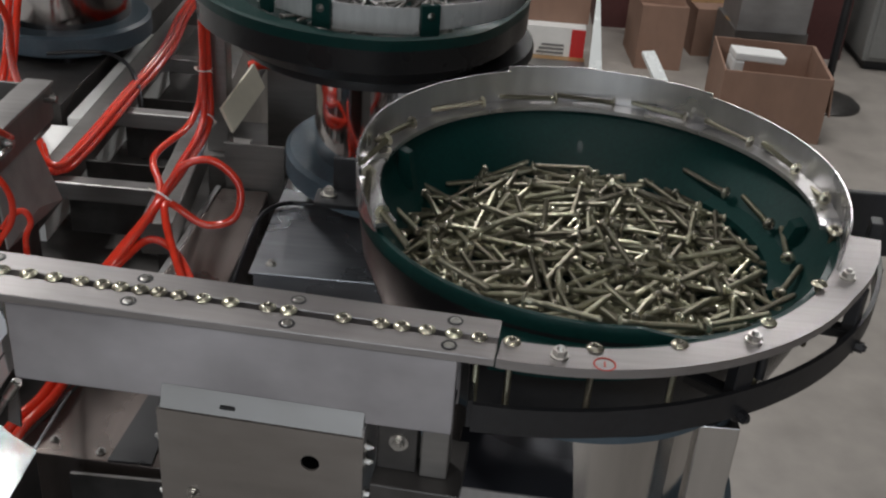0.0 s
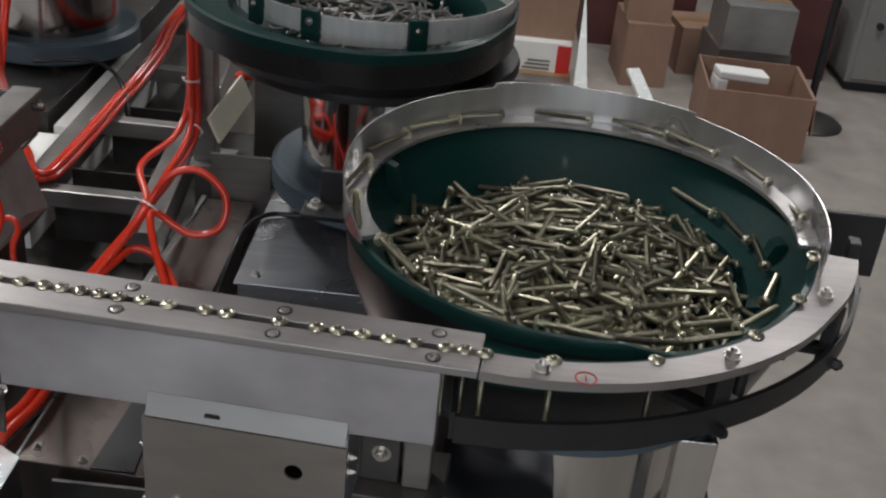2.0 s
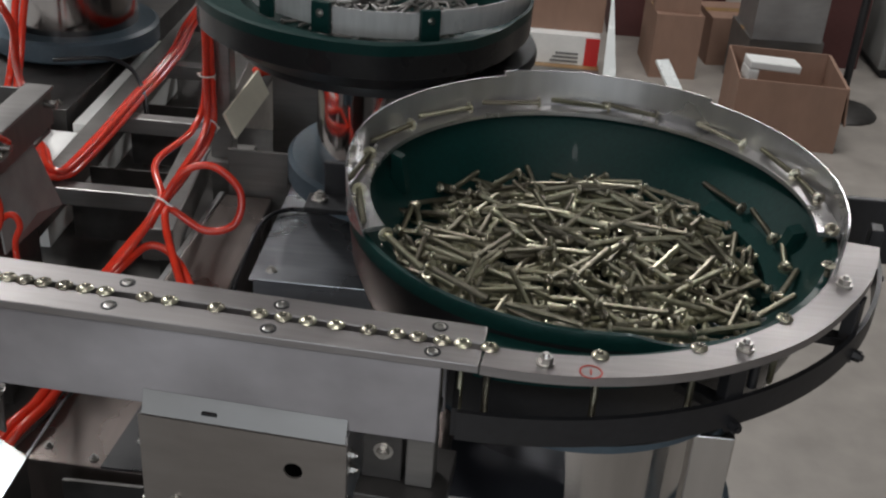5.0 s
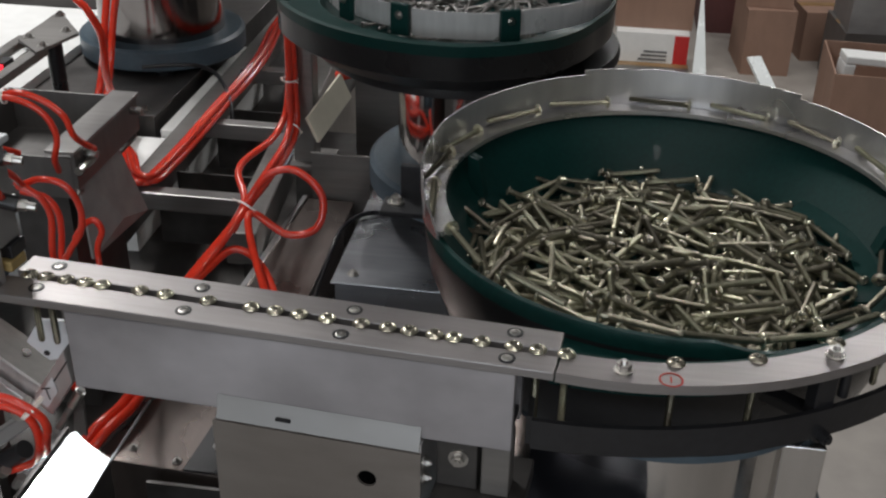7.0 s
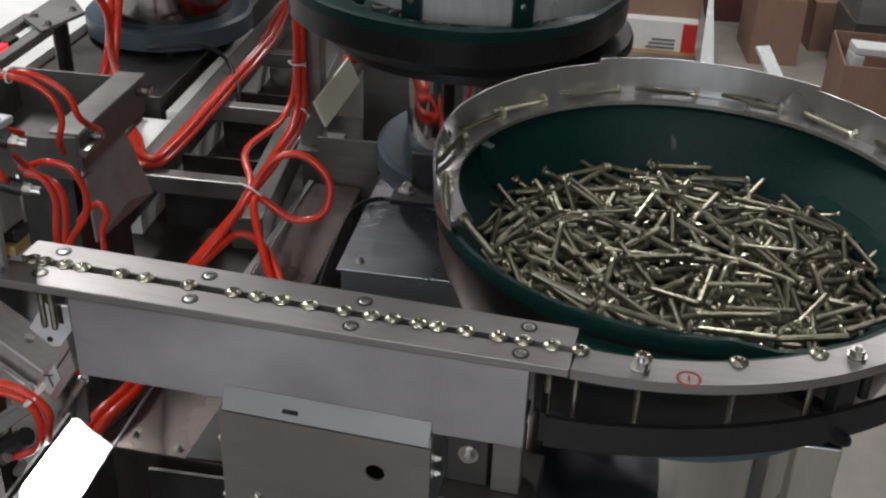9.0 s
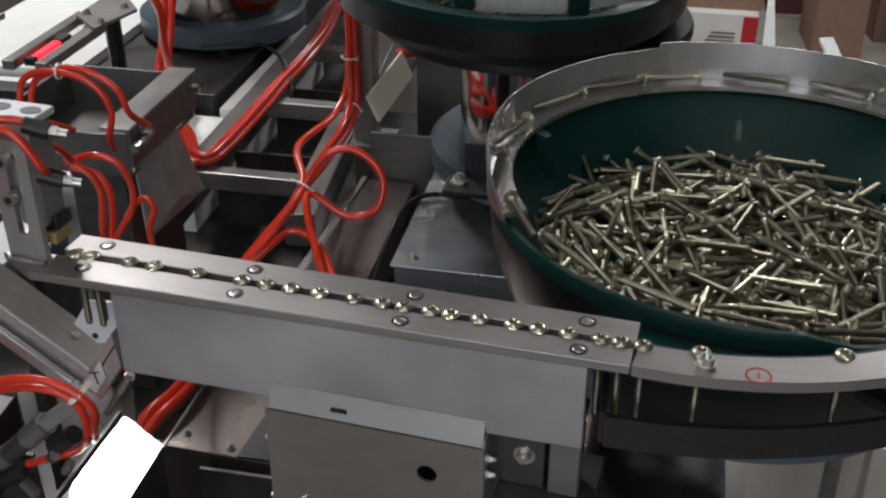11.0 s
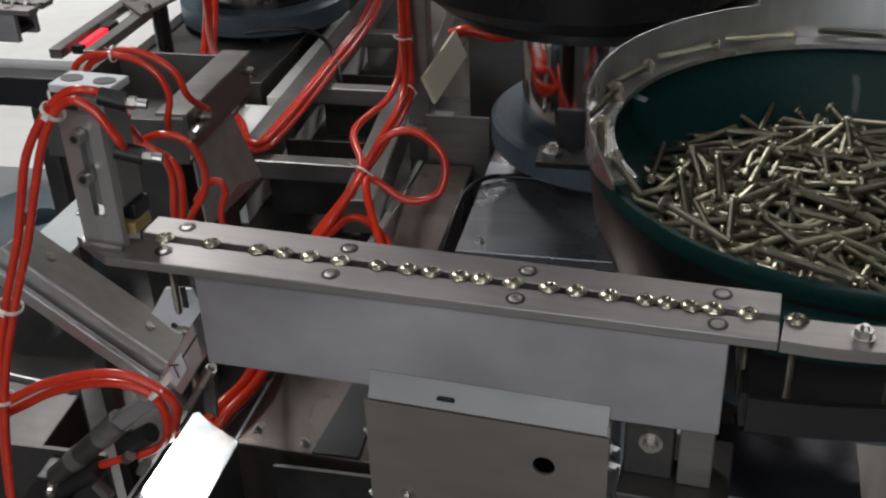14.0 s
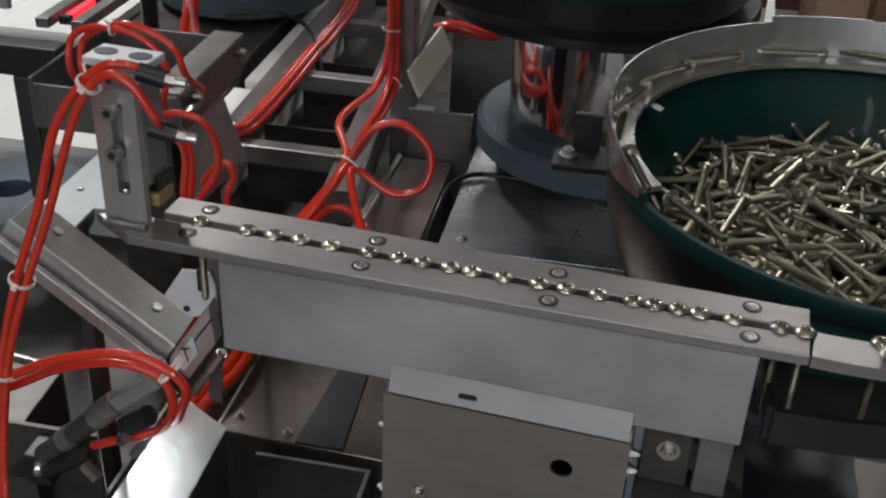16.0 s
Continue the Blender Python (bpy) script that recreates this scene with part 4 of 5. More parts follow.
# ---------- hoses ----------
HOSES = [
    ("rear_bundle", 0.0042, [(-0.316, 1.272, 1.26), (-0.314, 1.272, 1.06), (-0.320, 1.235, 1.005), (-0.334, 1.13, 1.005), (-0.312, 1.07, 0.988), (-0.34, 1.02, 0.95), (-0.38, 0.95, 0.91), (-0.43, 0.86, 0.89)]),
    ("rear_bundle", 0.0042, [(-0.308, 1.270, 1.26), (-0.306, 1.270, 1.06), (-0.303, 1.25, 0.995), (-0.306, 1.14, 0.985), (-0.306, 1.065, 0.990), (-0.333, 1.01, 0.953), (-0.372, 0.94, 0.91), (-0.42, 0.85, 0.89)]),
    ("rear_bundle", 0.0042, [(-0.312, 1.263, 1.26), (-0.311, 1.264, 1.06), (-0.309, 1.24, 1.0), (-0.308, 1.13, 0.993), (-0.310, 1.06, 0.985), (-0.342, 1.01, 0.945), (-0.385, 0.94, 0.90), (-0.44, 0.85, 0.88)]),
    ("loop", 0.0042, [(-0.316, 1.04, 0.972), (-0.306, 1.066, 0.994), (-0.285, 1.075, 1.024), (-0.255, 1.08, 1.030), (-0.226, 1.075, 1.006), (-0.230, 1.065, 0.972), (-0.262, 1.06, 0.963), (-0.298, 1.06, 0.985), (-0.298, 1.04, 0.978), (-0.276, 1.0, 0.948), (-0.250, 0.96, 0.922), (-0.225, 0.92, 0.915)]),
    ("arch", 0.0042, [(-0.42, 0.88, 0.89), (-0.37, 0.95, 0.915), (-0.335, 1.0, 0.943), (-0.312, 1.03, 0.956), (-0.28, 1.02, 0.945), (-0.246, 0.97, 0.925), (-0.217, 0.92, 0.915)]),
    *[("side_bundle", 0.0042, [(x + dx, y + dx * 0.6, z + dz) for x, y, z in ((-0.530, 1.245, 0.962), (-0.507, 1.216, 0.962), (-0.483, 1.172, 0.961), (-0.459, 1.157, 0.961), (-0.4523, 1.194, 0.961), (-0.450, 1.299, 0.961), (-0.451, 1.418, 0.961), (-0.449, 1.486, 0.961), (-0.453, 1.607, 0.961), (-0.468, 1.73, 0.962), (-0.474, 1.85, 0.962))])
      for dx, dz in ((0.0, 0.0), (0.0075, 0.001), (-0.0070, 0.0015), (0.003, 0.0075))],
    ("hopper_hose", 0.0028, [(-0.467, 0.884, 1.12), (-0.467, 0.840, 1.150), (-0.465, 0.840, 1.179), (-0.446, 0.840, 1.191), (-0.417, 0.840, 1.190), (-0.397, 0.840, 1.179), (-0.389, 0.840, 1.160), (-0.395, 0.842, 1.138), (-0.403, 0.86, 1.118)]),
    ("hopper_hose", 0.0028, [(-0.452, 0.884, 1.12), (-0.458, 0.842, 1.150), (-0.459, 0.846, 1.175), (-0.444, 0.846, 1.187), (-0.421, 0.846, 1.194), (-0.398, 0.846, 1.188), (-0.383, 0.846, 1.176), (-0.378, 0.85, 1.156), (-0.380, 0.885, 1.13)]),
    ("valve_hose", 0.0022, [(-0.301, 0.620, 1.230), (-0.294, 0.620, 1.226), (-0.285, 0.620, 1.219), (-0.281, 0.620, 1.206), (-0.284, 0.620, 1.178), (-0.287, 0.64, 1.150), (-0.305, 0.72, 1.07), (-0.319, 0.78, 1.0), (-0.322, 0.83, 0.958)]),
    ("valve_hose", 0.0022, [(-0.306, 0.630, 1.221), (-0.290, 0.630, 1.228), (-0.274, 0.630, 1.225), (-0.266, 0.630, 1.210), (-0.268, 0.630, 1.193), (-0.278, 0.630, 1.177), (-0.286, 0.64, 1.158), (-0.305, 0.72, 1.07), (-0.319, 0.78, 1.0), (-0.322, 0.83, 0.958)]),
    ("valve_hose", 0.0022, [(-0.310, 0.640, 1.213), (-0.294, 0.640, 1.210), (-0.287, 0.640, 1.200), (-0.287, 0.640, 1.184), (-0.290, 0.640, 1.164), (-0.293, 0.65, 1.140), (-0.305, 0.72, 1.07), (-0.319, 0.78, 1.0), (-0.322, 0.83, 0.958)]),
    ("valve_hose", 0.0022, [(-0.289, 0.660, 1.170), (-0.281, 0.660, 1.181), (-0.273, 0.660, 1.185), (-0.269, 0.660, 1.177), (-0.274, 0.660, 1.163), (-0.279, 0.67, 1.130), (-0.305, 0.72, 1.07), (-0.319, 0.78, 1.0), (-0.322, 0.83, 0.958)]),
    ("valve_hose", 0.0022, [(-0.300, 0.628, 1.222), (-0.289, 0.600, 1.244), (-0.289, 0.590, 1.252), (-0.285, 0.57, 1.262), (-0.265, 0.548, 1.272)]),
    ("escapement_hose", 0.0021, [(-0.2445, 0.508, 1.3035), (-0.249, 0.505, 1.307), (-0.257, 0.503, 1.308), (-0.264, 0.503, 1.305), (-0.270, 0.503, 1.300), (-0.277, 0.503, 1.292), (-0.284, 0.503, 1.282), (-0.291, 0.503, 1.268), (-0.303, 0.503, 1.232), (-0.321, 0.503, 1.189), (-0.336, 0.502, 1.139), (-0.349, 0.50, 1.061), (-0.35, 0.49, 0.97)]),
    ("escapement_hose", 0.0021, [(-0.2415, 0.508, 1.2785), (-0.238, 0.499, 1.286), (-0.240, 0.498, 1.291), (-0.246, 0.498, 1.300), (-0.253, 0.498, 1.305), (-0.259, 0.498, 1.3045), (-0.265, 0.498, 1.300), (-0.270, 0.498, 1.293), (-0.276, 0.498, 1.282), (-0.284, 0.498, 1.262), (-0.296, 0.499, 1.231), (-0.314, 0.499, 1.189), (-0.331, 0.498, 1.139), (-0.345, 0.496, 1.061), (-0.346, 0.486, 0.97)]),
    ("gate_hose", 0.0025, [(-0.372, 0.50, 1.112), (-0.331, 0.500, 1.134), (-0.308, 0.500, 1.147), (-0.279, 0.500, 1.157), (-0.259, 0.500, 1.158), (-0.242, 0.500, 1.150), (-0.238, 0.502, 1.139), (-0.245, 0.51, 1.122), (-0.256, 0.525, 1.100), (-0.270, 0.54, 1.084)]),
    ("gate_hose", 0.0025, [(-0.372, 0.51, 1.10), (-0.336, 0.510, 1.120), (-0.312, 0.510, 1.134), (-0.286, 0.510, 1.143), (-0.268, 0.510, 1.144), (-0.255, 0.510, 1.139), (-0.251, 0.512, 1.127), (-0.257, 0.52, 1.105), (-0.278, 0.54, 1.075), (-0.312, 0.548, 1.054), (-0.324, 0.55, 1.047)]),
    ("deck_hose", 0.0045, [(-0.33, 0.86, 0.953), (-0.324, 0.804, 0.953), (-0.324, 0.757, 0.953), (-0.335, 0.722, 0.95), (-0.355, 0.695, 0.92)]),
    ("deck_hose", 0.0045, [(-0.32, 0.86, 0.953), (-0.314, 0.80, 0.953), (-0.314, 0.757, 0.953), (-0.325, 0.718, 0.95), (-0.345, 0.69, 0.92)]),
    ("rear_drop", 0.005, [(-0.63, 1.50, 1.12), (-0.625, 1.455, 1.06), (-0.622, 1.42, 1.0), (-0.63, 1.40, 0.946)]),
    ("rear_drop", 0.005, [(-0.615, 1.50, 1.12), (-0.613, 1.455, 1.06), (-0.611, 1.42, 1.0), (-0.617, 1.40, 0.946)]),
    ("rear_drop", 0.005, [(-0.62, 1.47, 1.14), (-0.60, 1.33, 1.131), (-0.573, 1.30, 1.118), (-0.559, 1.30, 1.084), (-0.565, 1.31, 1.03), (-0.58, 1.37, 0.946)]),
    ("rear_link", 0.0075, [(-0.285, 1.40, 1.017), (-0.268, 1.40, 1.023), (-0.249, 1.40, 1.0225), (-0.230, 1.403, 1.017), (-0.217, 1.415, 1.012), (-0.208, 1.4385, 1.008)]),
]
LABELS = {"rear_bundle": "orange-red air hose in a tied bundle along the post", "loop": "orange-red air hose coiled in a loop", "arch": "orange-red air hose arching over the cover", "side_bundle": "orange-red air hose along the ladder frame",
          "hopper_hose": "thin orange-red air hose curling over the hopper", "valve_hose": "thin orange-red air hose behind the escapement", "escapement_hose": "orange-red air hose hanging from the escapement", "gate_hose": "orange-red air hose at the gate cylinder",
          "deck_hose": "orange-red air hose lying on the deck", "rear_drop": "orange-red air hose below the rear feeder", "rear_link": "short thick orange-red hose behind the post"}
for nm, r, pts in HOSES:
    tagged(part("air_hose", tube(pts, r), HOSE, smooth=True), LABELS[nm], "air hose", group="air hoses")
for nm, r, pts in (("cable", 0.003, [(-0.60, 1.50, 0.972), (-0.549, 1.513, 0.975), (-0.5167, 1.514, 0.975), (-0.4834, 1.4865, 0.975), (-0.4548, 1.441, 0.973), (-0.436, 1.405, 0.955), (-0.432, 1.395, 0.935)]), ("cable", 0.0028, [(-0.10, 1.161, 0.944), (-0.167, 1.165, 0.944), (-0.197, 1.156, 0.945), (-0.213, 1.127, 0.945), (-0.216, 1.082, 0.944), (-0.228, 1.03, 0.90), (-0.23, 1.0, 0.845)])):
    tagged(part("cable", tube(pts, r), RUBBER, smooth=True), "thin black electric cable lying on the steel", "cable")


def ring_tie(p, q, r):
    """A nylon tie round hoses at p whose run goes towards q."""
    p, q = Vector(p), Vector(q)
    turn = (q - p).to_track_quat("Z", "Y").to_matrix().to_4x4()
    bm = turned([(r, -0.0009), (r + 0.0007, -0.0009), (r + 0.0007, 0.0009), (r, 0.0009)], 18, closed=True)
    box(r, r + 0.0025, -0.0014, 0.0014, -0.0011, 0.0011, bm=bm)
    box(r, r + 0.008, -0.0004, 0.0004, -0.0005, 0.0005, pose(0, 0, 0, 0, 0, 140), bm=bm)
    bmesh.ops.transform(bm, matrix=Matrix.Translation(p) @ turn, verts=bm.verts)
    return bm


for p, q, r in (((-0.307, 1.066, 0.988), (-0.335, 1.02, 0.95), 0.0105), ((-0.311, 1.268, 1.06), (-0.311, 1.268, 1.1), 0.0095), ((-0.308, 1.255, 0.998), (-0.31, 1.2, 0.985), 0.0105), ((-0.252, 0.965, 0.924), (-0.235, 0.94, 0.915), 0.008),
                ((-0.268, 0.5005, 1.2985), (-0.275, 0.5005, 1.289), 0.0050), ((-0.316, 0.501, 1.193), (-0.321, 0.501, 1.18), 0.0058), ((-0.247, 0.506, 1.148), (-0.24, 0.506, 1.141), 0.0075), ((-0.431, 0.843, 1.1915), (-0.418, 0.843, 1.1915), 0.006),
                ((-0.3345, 0.500, 1.135), (-0.338, 0.50, 1.115), 0.0055)):
    tagged(part("cable_tie", ring_tie(p, q, r), TIE), "white nylon tie round the red hoses", "cable tie", group="cable ties")


# ---------- the room behind ----------
def carton(x, y, w, d, h, rz, label, open_top=False, mat=None, z=0.0):
    top = tagged(empty("carton", pose(x, y, z, 0, 0, rz)), label, "carton", group="cartons")
    mat = mat or CARD
    t = 0.006
    for nm, a in (("front_side", (-w / 2, w / 2, -d / 2, -d / 2 + t)), ("back_side", (-w / 2, w / 2, d / 2 - t, d / 2)), ("left_side", (-w / 2, -w / 2 + t, -d / 2 + t, d / 2 - t)), ("right_side", (w / 2 - t, w / 2, -d / 2 + t, d / 2 - t))):
        part(nm, box(*a, 0, h), mat, top)
    part("bottom", box(-w / 2 + t, w / 2 - t, -d / 2 + t, d / 2 - t, 0, t), mat, top)
    if open_top:
        part("flap", box(0, 0.14, -d / 2 + t, d / 2 - t, -t, 0, Matrix.Translation((w / 2 + t, 0, h)) @ pose(0, 0, 0, 0, 84, 0)), mat, top)
    else:
        part("lid", box(-w / 2, w / 2, -d / 2, d / 2, h, h + t), mat, top)
        part("tape", box(-w / 2 - 0.001, w / 2 + 0.001, -0.025, 0.025, h + t, h + t + 0.001), BROWNTAPE, top)
    return top


carton(1.070, 3.97, 0.375, 0.38, 0.245, -3, "open brown cardboard carton with white foam inside", True)
foam = tagged(empty("foam_block", pose(1.005, 3.96, 0.163, 0, 4, 6)), "white foam packing piece in the carton", "packing foam")
part("bar", box(-0.09, 0.10, -0.045, 0.045, 0.075, 0.105), WHITE, foam, bevel=0.006)
part("leg", box(-0.09, -0.05, -0.045, 0.045, 0, 0.075), WHITE, foam, bevel=0.006)
carton(0.725, 4.58, 0.19, 0.3, 0.26, 4, "tall brown cardboard carton on the floor")
carton(0.727, 4.59, 0.18, 0.26, 0.17, -3, "brown cardboard carton stacked on another", z=0.267)
carton(0.985, 4.78, 0.2, 0.25, 0.2, 8, "small brown cardboard carton")
carton(0.275, 4.5, 0.30, 0.28, 0.20, 0, "brown cardboard carton on a white box", z=0.187)
wb = carton(0.275, 4.45, 0.28, 0.3, 0.18, 0, "white printed box with a red end", mat=WHITE)
part("red_end", box(0.085, 0.1405, -0.152, -0.1502, 0.0, 0.18), REDCARD, wb, "red printed end")
for i in range(4):
    part("print_line", box(-0.06 + 0.01 * i, 0.06, -0.152, -0.1505, 0.06 + 0.016 * i, 0.068 + 0.016 * i), DARKPRINT, wb)
carton(0.27, 4.28, 0.3, 0.2, 0.06, 0, "grey flat metal box on the floor", mat=DULL)
carton(1.12, 4.42, 0.29, 0.3, 0.24, 4, "grey steel case on the floor", mat=DULL)
carton(1.12, 4.40, 0.27, 0.28, 0.17, 2, "silver metal case stacked on another", mat=FOLD, z=0.2475)
carton(1.42, 4.9, 0.3, 0.3, 0.35, 0, "dark red box by the wall", mat=REDDARK)
carton(0.75, 5.1, 0.5, 0.3, 0.35, 0, "dark red box behind the cartons", mat=REDDARK)
carton(-0.02, 4.6, 0.2, 0.3, 0.12, 10, "clear plastic wrapped white parcel", mat=WHITE)
tagged(part("white_board", prism([(-0.032, 0), (0.032, 0), (-0.010, 0.44), (-0.016, 0.44)], -0.004, 0.004, pose(0.458, 4.10, 0.004, 55, 0, 0)), BRIGHT), "narrow white tapering board leaning upright", "board")
tagged(part("white_bar", box(-0.027, 0.027, -0.17, 0.17, 0, 0.012, pose(0.70, 4.0, 0.085, 28, 0, 22)), BRIGHT), "white board strip leaning on a carton", "board")
stand = tagged(empty("floor_stand", pose(1.375, 4.2, 0)), "dark floor stand with a round base", "stand")
part("base", turned([(0.001, 0.04), (0.05, 0.04), (0.115, 0.022), (0.135, 0.006), (0.135, 0), (0.001, 0)], 40), DARKSTEEL, stand, smooth=True)
part("pole", rod((0, 0.02, 0.028), (0, 0.02, 1.2), 0.016, 14), BLACK, stand, smooth=True)
cab = tagged(empty("grey_cabinet", pose(2.05, 4.95, 0)), "grey steel cabinet standing on the floor", "cabinet")
part("body", box(-0.42, 0.42, -0.3, 0.3, 0.04, 1.6), GREYPAINT, cab, bevel=0.004)
part("door", box(-0.40, 0.40, -0.318, -0.3005, 0.06, 1.58), GREYPAINT, cab, bevel=0.003)
part("plinth", box(-0.40, 0.40, -0.28, 0.28, 0, 0.04), BLACK, cab)
part("knob", rod((-0.34, -0.318, 0.3), (-0.34, -0.335, 0.3), 0.015, 14), BLACK, cab)


# ---------- screws ----------
def shank_mesh():
    prof = [(0.0001, -0.0002), (0.0020, -0.0002), (0.0020, -0.003)]
    for k in range(31):
        prof += [(0.00165, -0.0038 - 0.00122 * k), (0.0020, -0.0044 - 0.00122 * k)]
    return turned(prof + [(0.0013, -0.0428), (0.0001, -0.0428)], 8)


def head_mesh():
    bm = turned([(0.0001, 0.0012), (0.0013, 0.0013), (0.0018, 0.0020), (0.0030, 0.0018), (0.0042, 0.0010), (0.0047, 0.0003), (0.0044, 0), (0.0021, -0.0001)], 16)
    return bm


def side_head_mesh():
    """The lower, narrower head of the heap's screws."""
    return turned([(0.0001, 0.0008), (0.0011, 0.0009), (0.0015, 0.0015), (0.0025, 0.0013), (0.0032, 0.0008), (0.0034, 0.0002), (0.0032, -0.0002), (0.0020, -0.0008)], 14)


# solid dark cross, coloured as the shade inside the driver recess
def cross_mesh():
    bm = box(-0.0021, 0.0021, -0.0004, 0.0004, 0.0010, 0.00200)
    return box(-0.0004, 0.0004, -0.0021, 0.0021, 0.0010, 0.00204, bm=bm)


SCREW = {}
for nm, bm, mt in (("head", head_mesh(), HEADZINC), ("heap_head", side_head_mesh(), HEADZINC), ("shank", shank_mesh(), ZINC), ("cross_recess", cross_mesh(), RECESS)):
    o = part(nm, bm, mt, smooth=nm != "cross_recess")
    SCREW[nm] = o.data
    bpy.data.objects.remove(o)


def screw(label, group, near=True):
    top = tagged(new("machine_screw"), label, "screw", group=group)
    for nm in ("head", "shank") + (("cross_recess",) if near else ()):
        o = new(nm, SCREW["heap_head" if nm == "head" and not near else nm])
        o.parent = top
    return top


# how far the row of screws has moved along the rail, in metres
RUN = [(0, 0), (0.5, 0.0105), (1.0, 0.0205), (1.3, 0.0262), (1.5, 0.0265), (2.45, 0.0265), (2.7, 0.0310), (3.0, 0.0380), (3.3, 0.0445), (3.5, 0.0475), (4.6, 0.0475), (5.0, 0.0565), (5.5, 0.0680), (6.0, 0.0790), (6.5, 0.0895), (7.0, 0.1005), (7.2, 0.1025),
       (8.4, 0.1025), (8.8, 0.1100), (9.4, 0.1235), (9.8, 0.1303), (10.7, 0.1305), (11.0, 0.1345), (11.5, 0.1460), (11.75, 0.1505), (12.95, 0.1510), (13.2, 0.1565), (13.5, 0.1640), (13.9, 0.1735), (15.1, 0.1740), (15.5, 0.1820), (16.0, 0.1920)]


def run(t):
    return float(np.interp(t, [r[0] for r in RUN], [r[1] for r in RUN]))


def smooth01(a, b, v):
    t = min(max((v - a) / (b - a), 0), 1)
    return t * t * (3 - 2 * t)


def lane(s, spin):
    """The pose of a fed screw: s runs along the rail as x, then up round the bowl."""
    if s < 0.05:
        return Matrix.Translation((s, 0.521 - (s + 0.233) * 0.0876, 1.2262)) @ pose(0, 0, 0, 0, 0, spin)
    q = (s - 0.05) * 4
    if q < 0.023:
        return Matrix.Translation((0.05 + q, 0.4965, 1.2262)) @ pose(0, 0, 0, 0, 0, spin)
    a = -90 + math.degrees((q - 0.023) / 0.160)
    w = smooth01(-50, 0, a)
    down = smooth01(205, 345, a)
    r = (0.1835 * (1 - w) + 0.1472 * w) - 0.0205 * down
    cx, cy = 0.073 * (1 - w) + CX * w, 0.68 * (1 - w) + CY * w
    z = 1.2262 + 0.0098 * smooth01(-50, 5, a) - 0.0335 * down - 0.03 * smooth01(395, 425, a)
    a = min(a, 425)
    x, y = cx + r * math.cos(radians(a)), cy + r * math.sin(radians(a))
    tip = 90 * smooth01(-25, 12, a)
    return Matrix.Translation((x, y, z)) @ pose(0, 0, 0, 0, 0, a) @ pose(0, 0, 0, tip, 0, 0) @ pose(0, 0, 0, 0, 0, spin)


# each screw's place in the row, early and late in the run
EARLY = [-0.224, -0.209, -0.195, -0.180, -0.168, -0.158, -0.147, -0.137, -0.126, -0.113, -0.098, -0.078, -0.067, -0.038, -0.018, -0.007, 0.006, 0.020, 0.033, 0.050, 0.060, 0.070, 0.083, 0.095, 0.110, 0.121, 0.133, 0.146, 0.161, 0.176, 0.188, 0.204, 0.223, 0.233]
LATE = [-0.224, -0.209, -0.195, -0.180, -0.160, -0.152, -0.143, -0.133, -0.121, -0.110, -0.100, -0.078, -0.064, -0.040, -0.016, -0.003, 0.010, 0.025, 0.043, 0.057, 0.068, 0.081, 0.091, 0.105, 0.121, 0.133, 0.147, 0.162, 0.171, 0.181, 0.190, 0.204, 0.223, 0.233]
ROW = list(zip(EARLY, LATE))
s0 = 0.233
rnd = random.Random(5)
while s0 < 0.46:
    s0 += rnd.uniform(0.0108, 0.0165)
    ROW.append((s0, s0))
fed = [(screw("zinc-plated machine screw travelling along the feed track", "screws on the feed track"), s, rnd.uniform(0, 360)) for s in ROW]

# heap in the bowl
PX, PY = CX - 0.006, CY - 0.010


def heap(n, rmax, drop0, drop1, rnd, tilt):
    out = []
    for i in range(n):
        r, a = rmax * math.sqrt((i + 0.5) / n), i * 2.39996 + rnd.uniform(-0.3, 0.3)
        x, y = r * math.cos(a), r * math.sin(a)
        z = 1.2035 - 0.006 * (r / 0.12) ** 2 - rnd.uniform(drop0, drop1)
        yaw = rnd.uniform(0, 360)
        if r > 0.085:
            yaw = math.degrees(a) + 90 + rnd.choice((0, 180)) + rnd.gauss(0, 42)
        lean = rnd.gauss(0, tilt if rnd.random() < 0.8 else tilt * 2.8)
        out.append((x, y, z - 0.006 * abs(math.sin(radians(lean))), yaw, lean))
    return out


def heap_pose(x, y, z, yaw, tilt, turn, own):
    """A screw of the heap, whose middle lies at x, y, after the heap has turned."""
    body = pose(x, y, z, 0, 0, yaw + own) @ pose(0, 0, 0, 0, 90 + tilt, 0) @ Matrix.Translation((0, 0, 0.0205))
    return Matrix.Translation((PX, PY, 0)) @ pose(0, 0, 0, 0, 0, turn) @ body


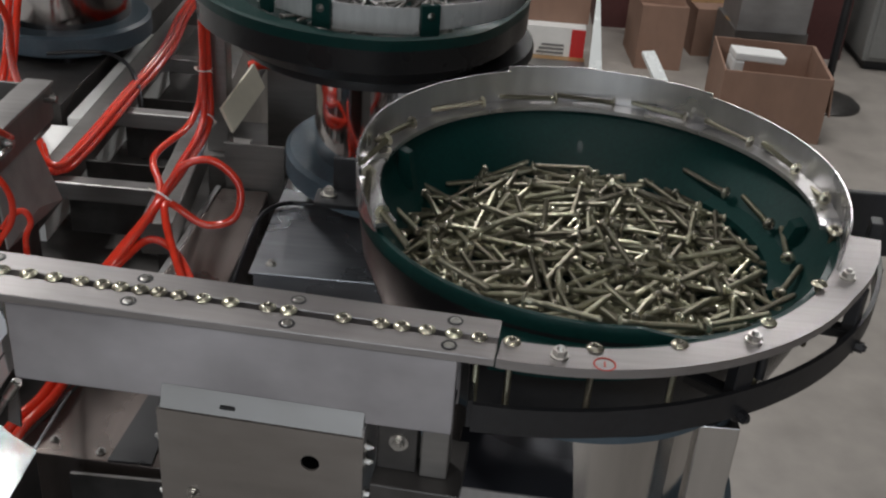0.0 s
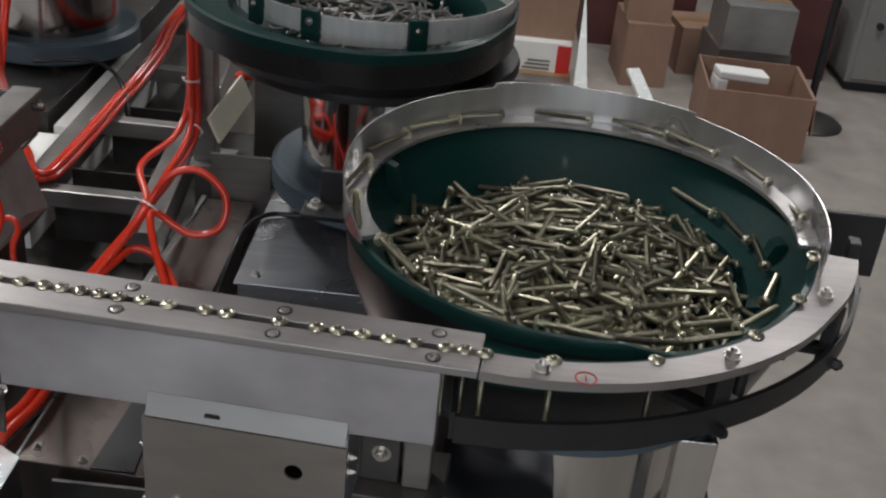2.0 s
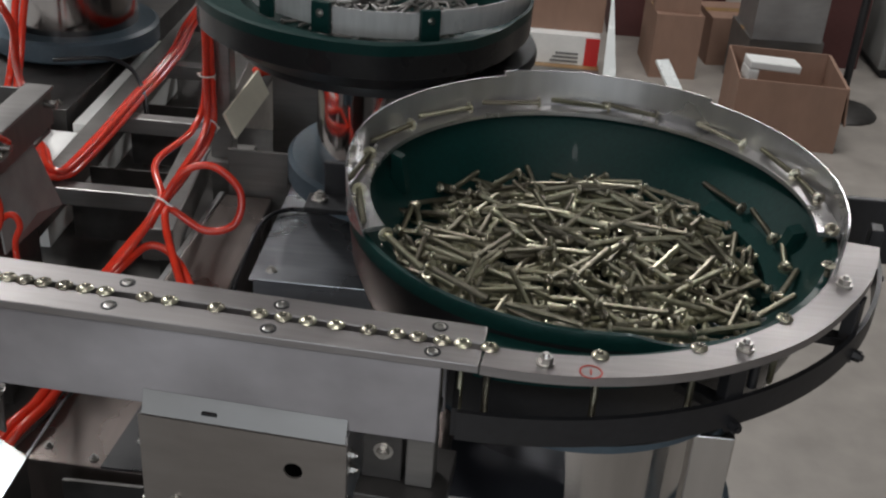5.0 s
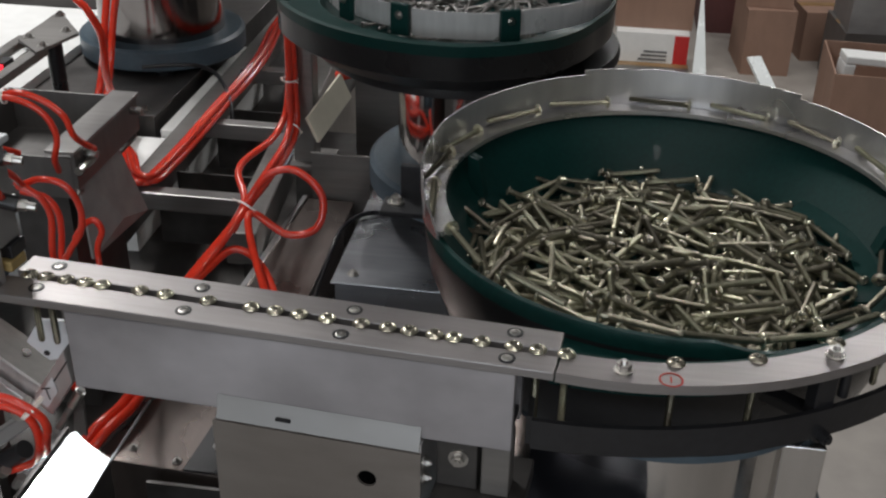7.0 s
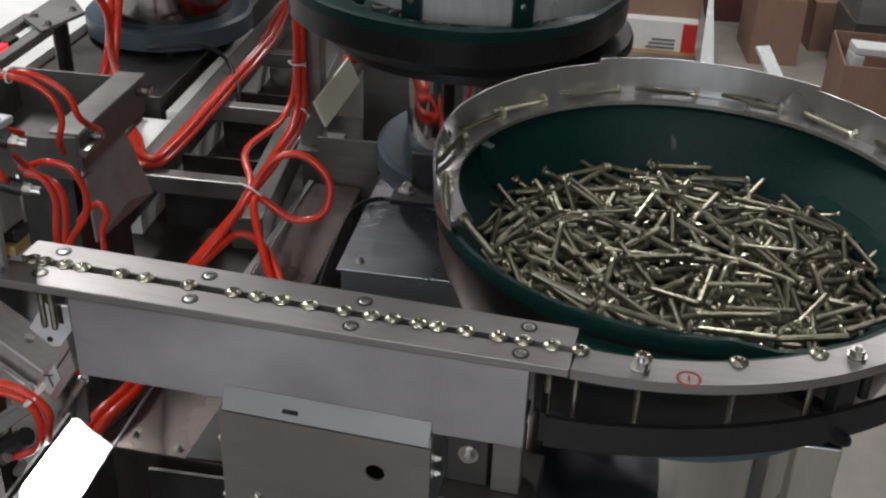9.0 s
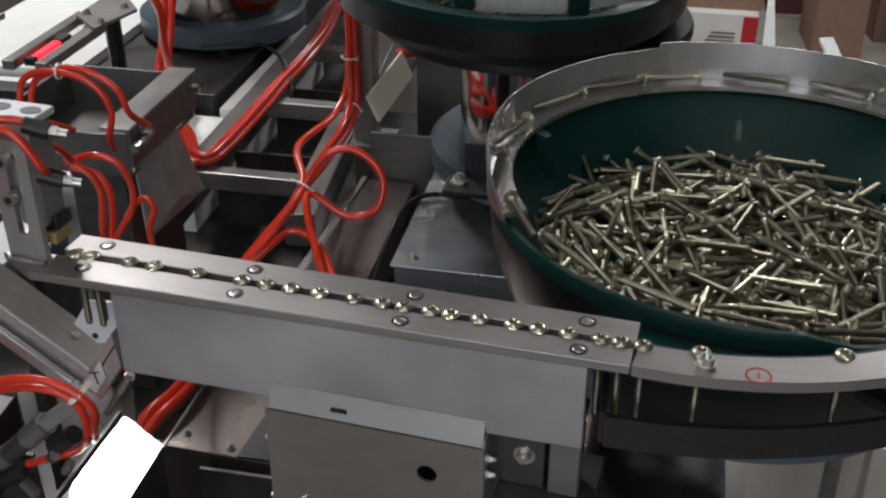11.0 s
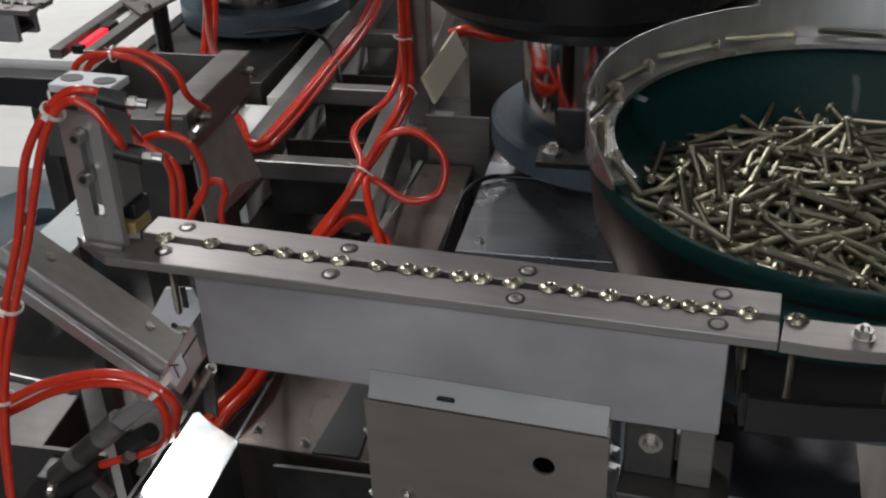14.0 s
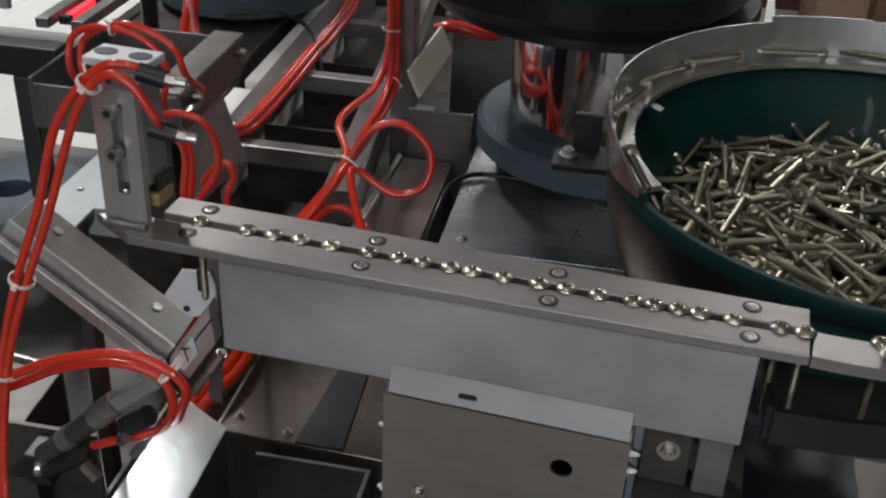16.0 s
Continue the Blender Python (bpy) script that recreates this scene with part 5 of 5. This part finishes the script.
rnd = random.Random(11)
HEAP = [(screw("zinc-plated machine screw lying in the bowl's heap", "screws in the bowl", False), h, rnd.uniform(-30, 30)) for h in heap(280, 0.119, 0.0, 0.011, rnd, 7)]
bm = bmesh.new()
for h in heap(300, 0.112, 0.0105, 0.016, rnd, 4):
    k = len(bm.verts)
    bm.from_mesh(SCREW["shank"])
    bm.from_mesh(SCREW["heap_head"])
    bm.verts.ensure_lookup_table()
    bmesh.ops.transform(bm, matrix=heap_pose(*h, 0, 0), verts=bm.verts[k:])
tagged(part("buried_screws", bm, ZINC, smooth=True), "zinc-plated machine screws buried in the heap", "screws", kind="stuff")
bm = bmesh.new()
for h in heap(150, 0.10, 0.0, 0.008, rnd, 12):
    k = len(bm.verts)
    bm.from_mesh(SCREW["shank"])
    bm.from_mesh(SCREW["heap_head"])
    bm.verts.ensure_lookup_table()
    bmesh.ops.transform(bm, matrix=Matrix.Translation((-0.085 - PX, 1.18 - PY, -0.014)) @ heap_pose(*h, 0, 0), verts=bm.verts[k:])
tagged(part("small_fasteners", bm, DULL, smooth=True), "bright small fasteners in the middle bowl", "fasteners", kind="stuff")


def motions():
    for ob, s, spin in fed:
        rows, t_out = [], None
        for t, d in RUN:
            at = float(np.interp(t, (1.5, 6), s)) - d
            if at < -0.243:
                t_out = t
                break
            rows.append((t, lane(at, spin)))
        if t_out is None:
            walk(ob, rows)
            continue
        end = lane(-0.243, spin)
        low = Matrix.Translation((-0.235, 0.515, 0.888)) @ pose(0, 0, 0, 0, 0, spin)
        if not rows:
            walk(ob, [(0, low), (16, low)])
            continue
        rows += [(t_out, end), (t_out + 0.1, Matrix.Translation((0, 0.012, -0.06)) @ end), (t_out + 0.2, low), (16.0, low)] if t_out < 15.7 else [(t_out, end)]
        walk(ob, rows)
    steps = [r for r in RUN if r[0] not in (2.7, 3.3, 9.4, 13.2)]
    for ob, h, own in HEAP:
        walk(ob, [(t, heap_pose(*h, -760 * d, own * d / 0.192)) for t, d in steps])
    up = pose(0, 0, 0.004)
    flat = pose(0, 0, 0)
    walk(plunger, [(0, flat), (10.6, flat), (10.8, up), (11.6, up), (11.8, flat), (12.9, flat), (13.05, up), (13.75, up), (13.9, flat), (15.15, flat), (15.3, up), (16, up)])


motions()
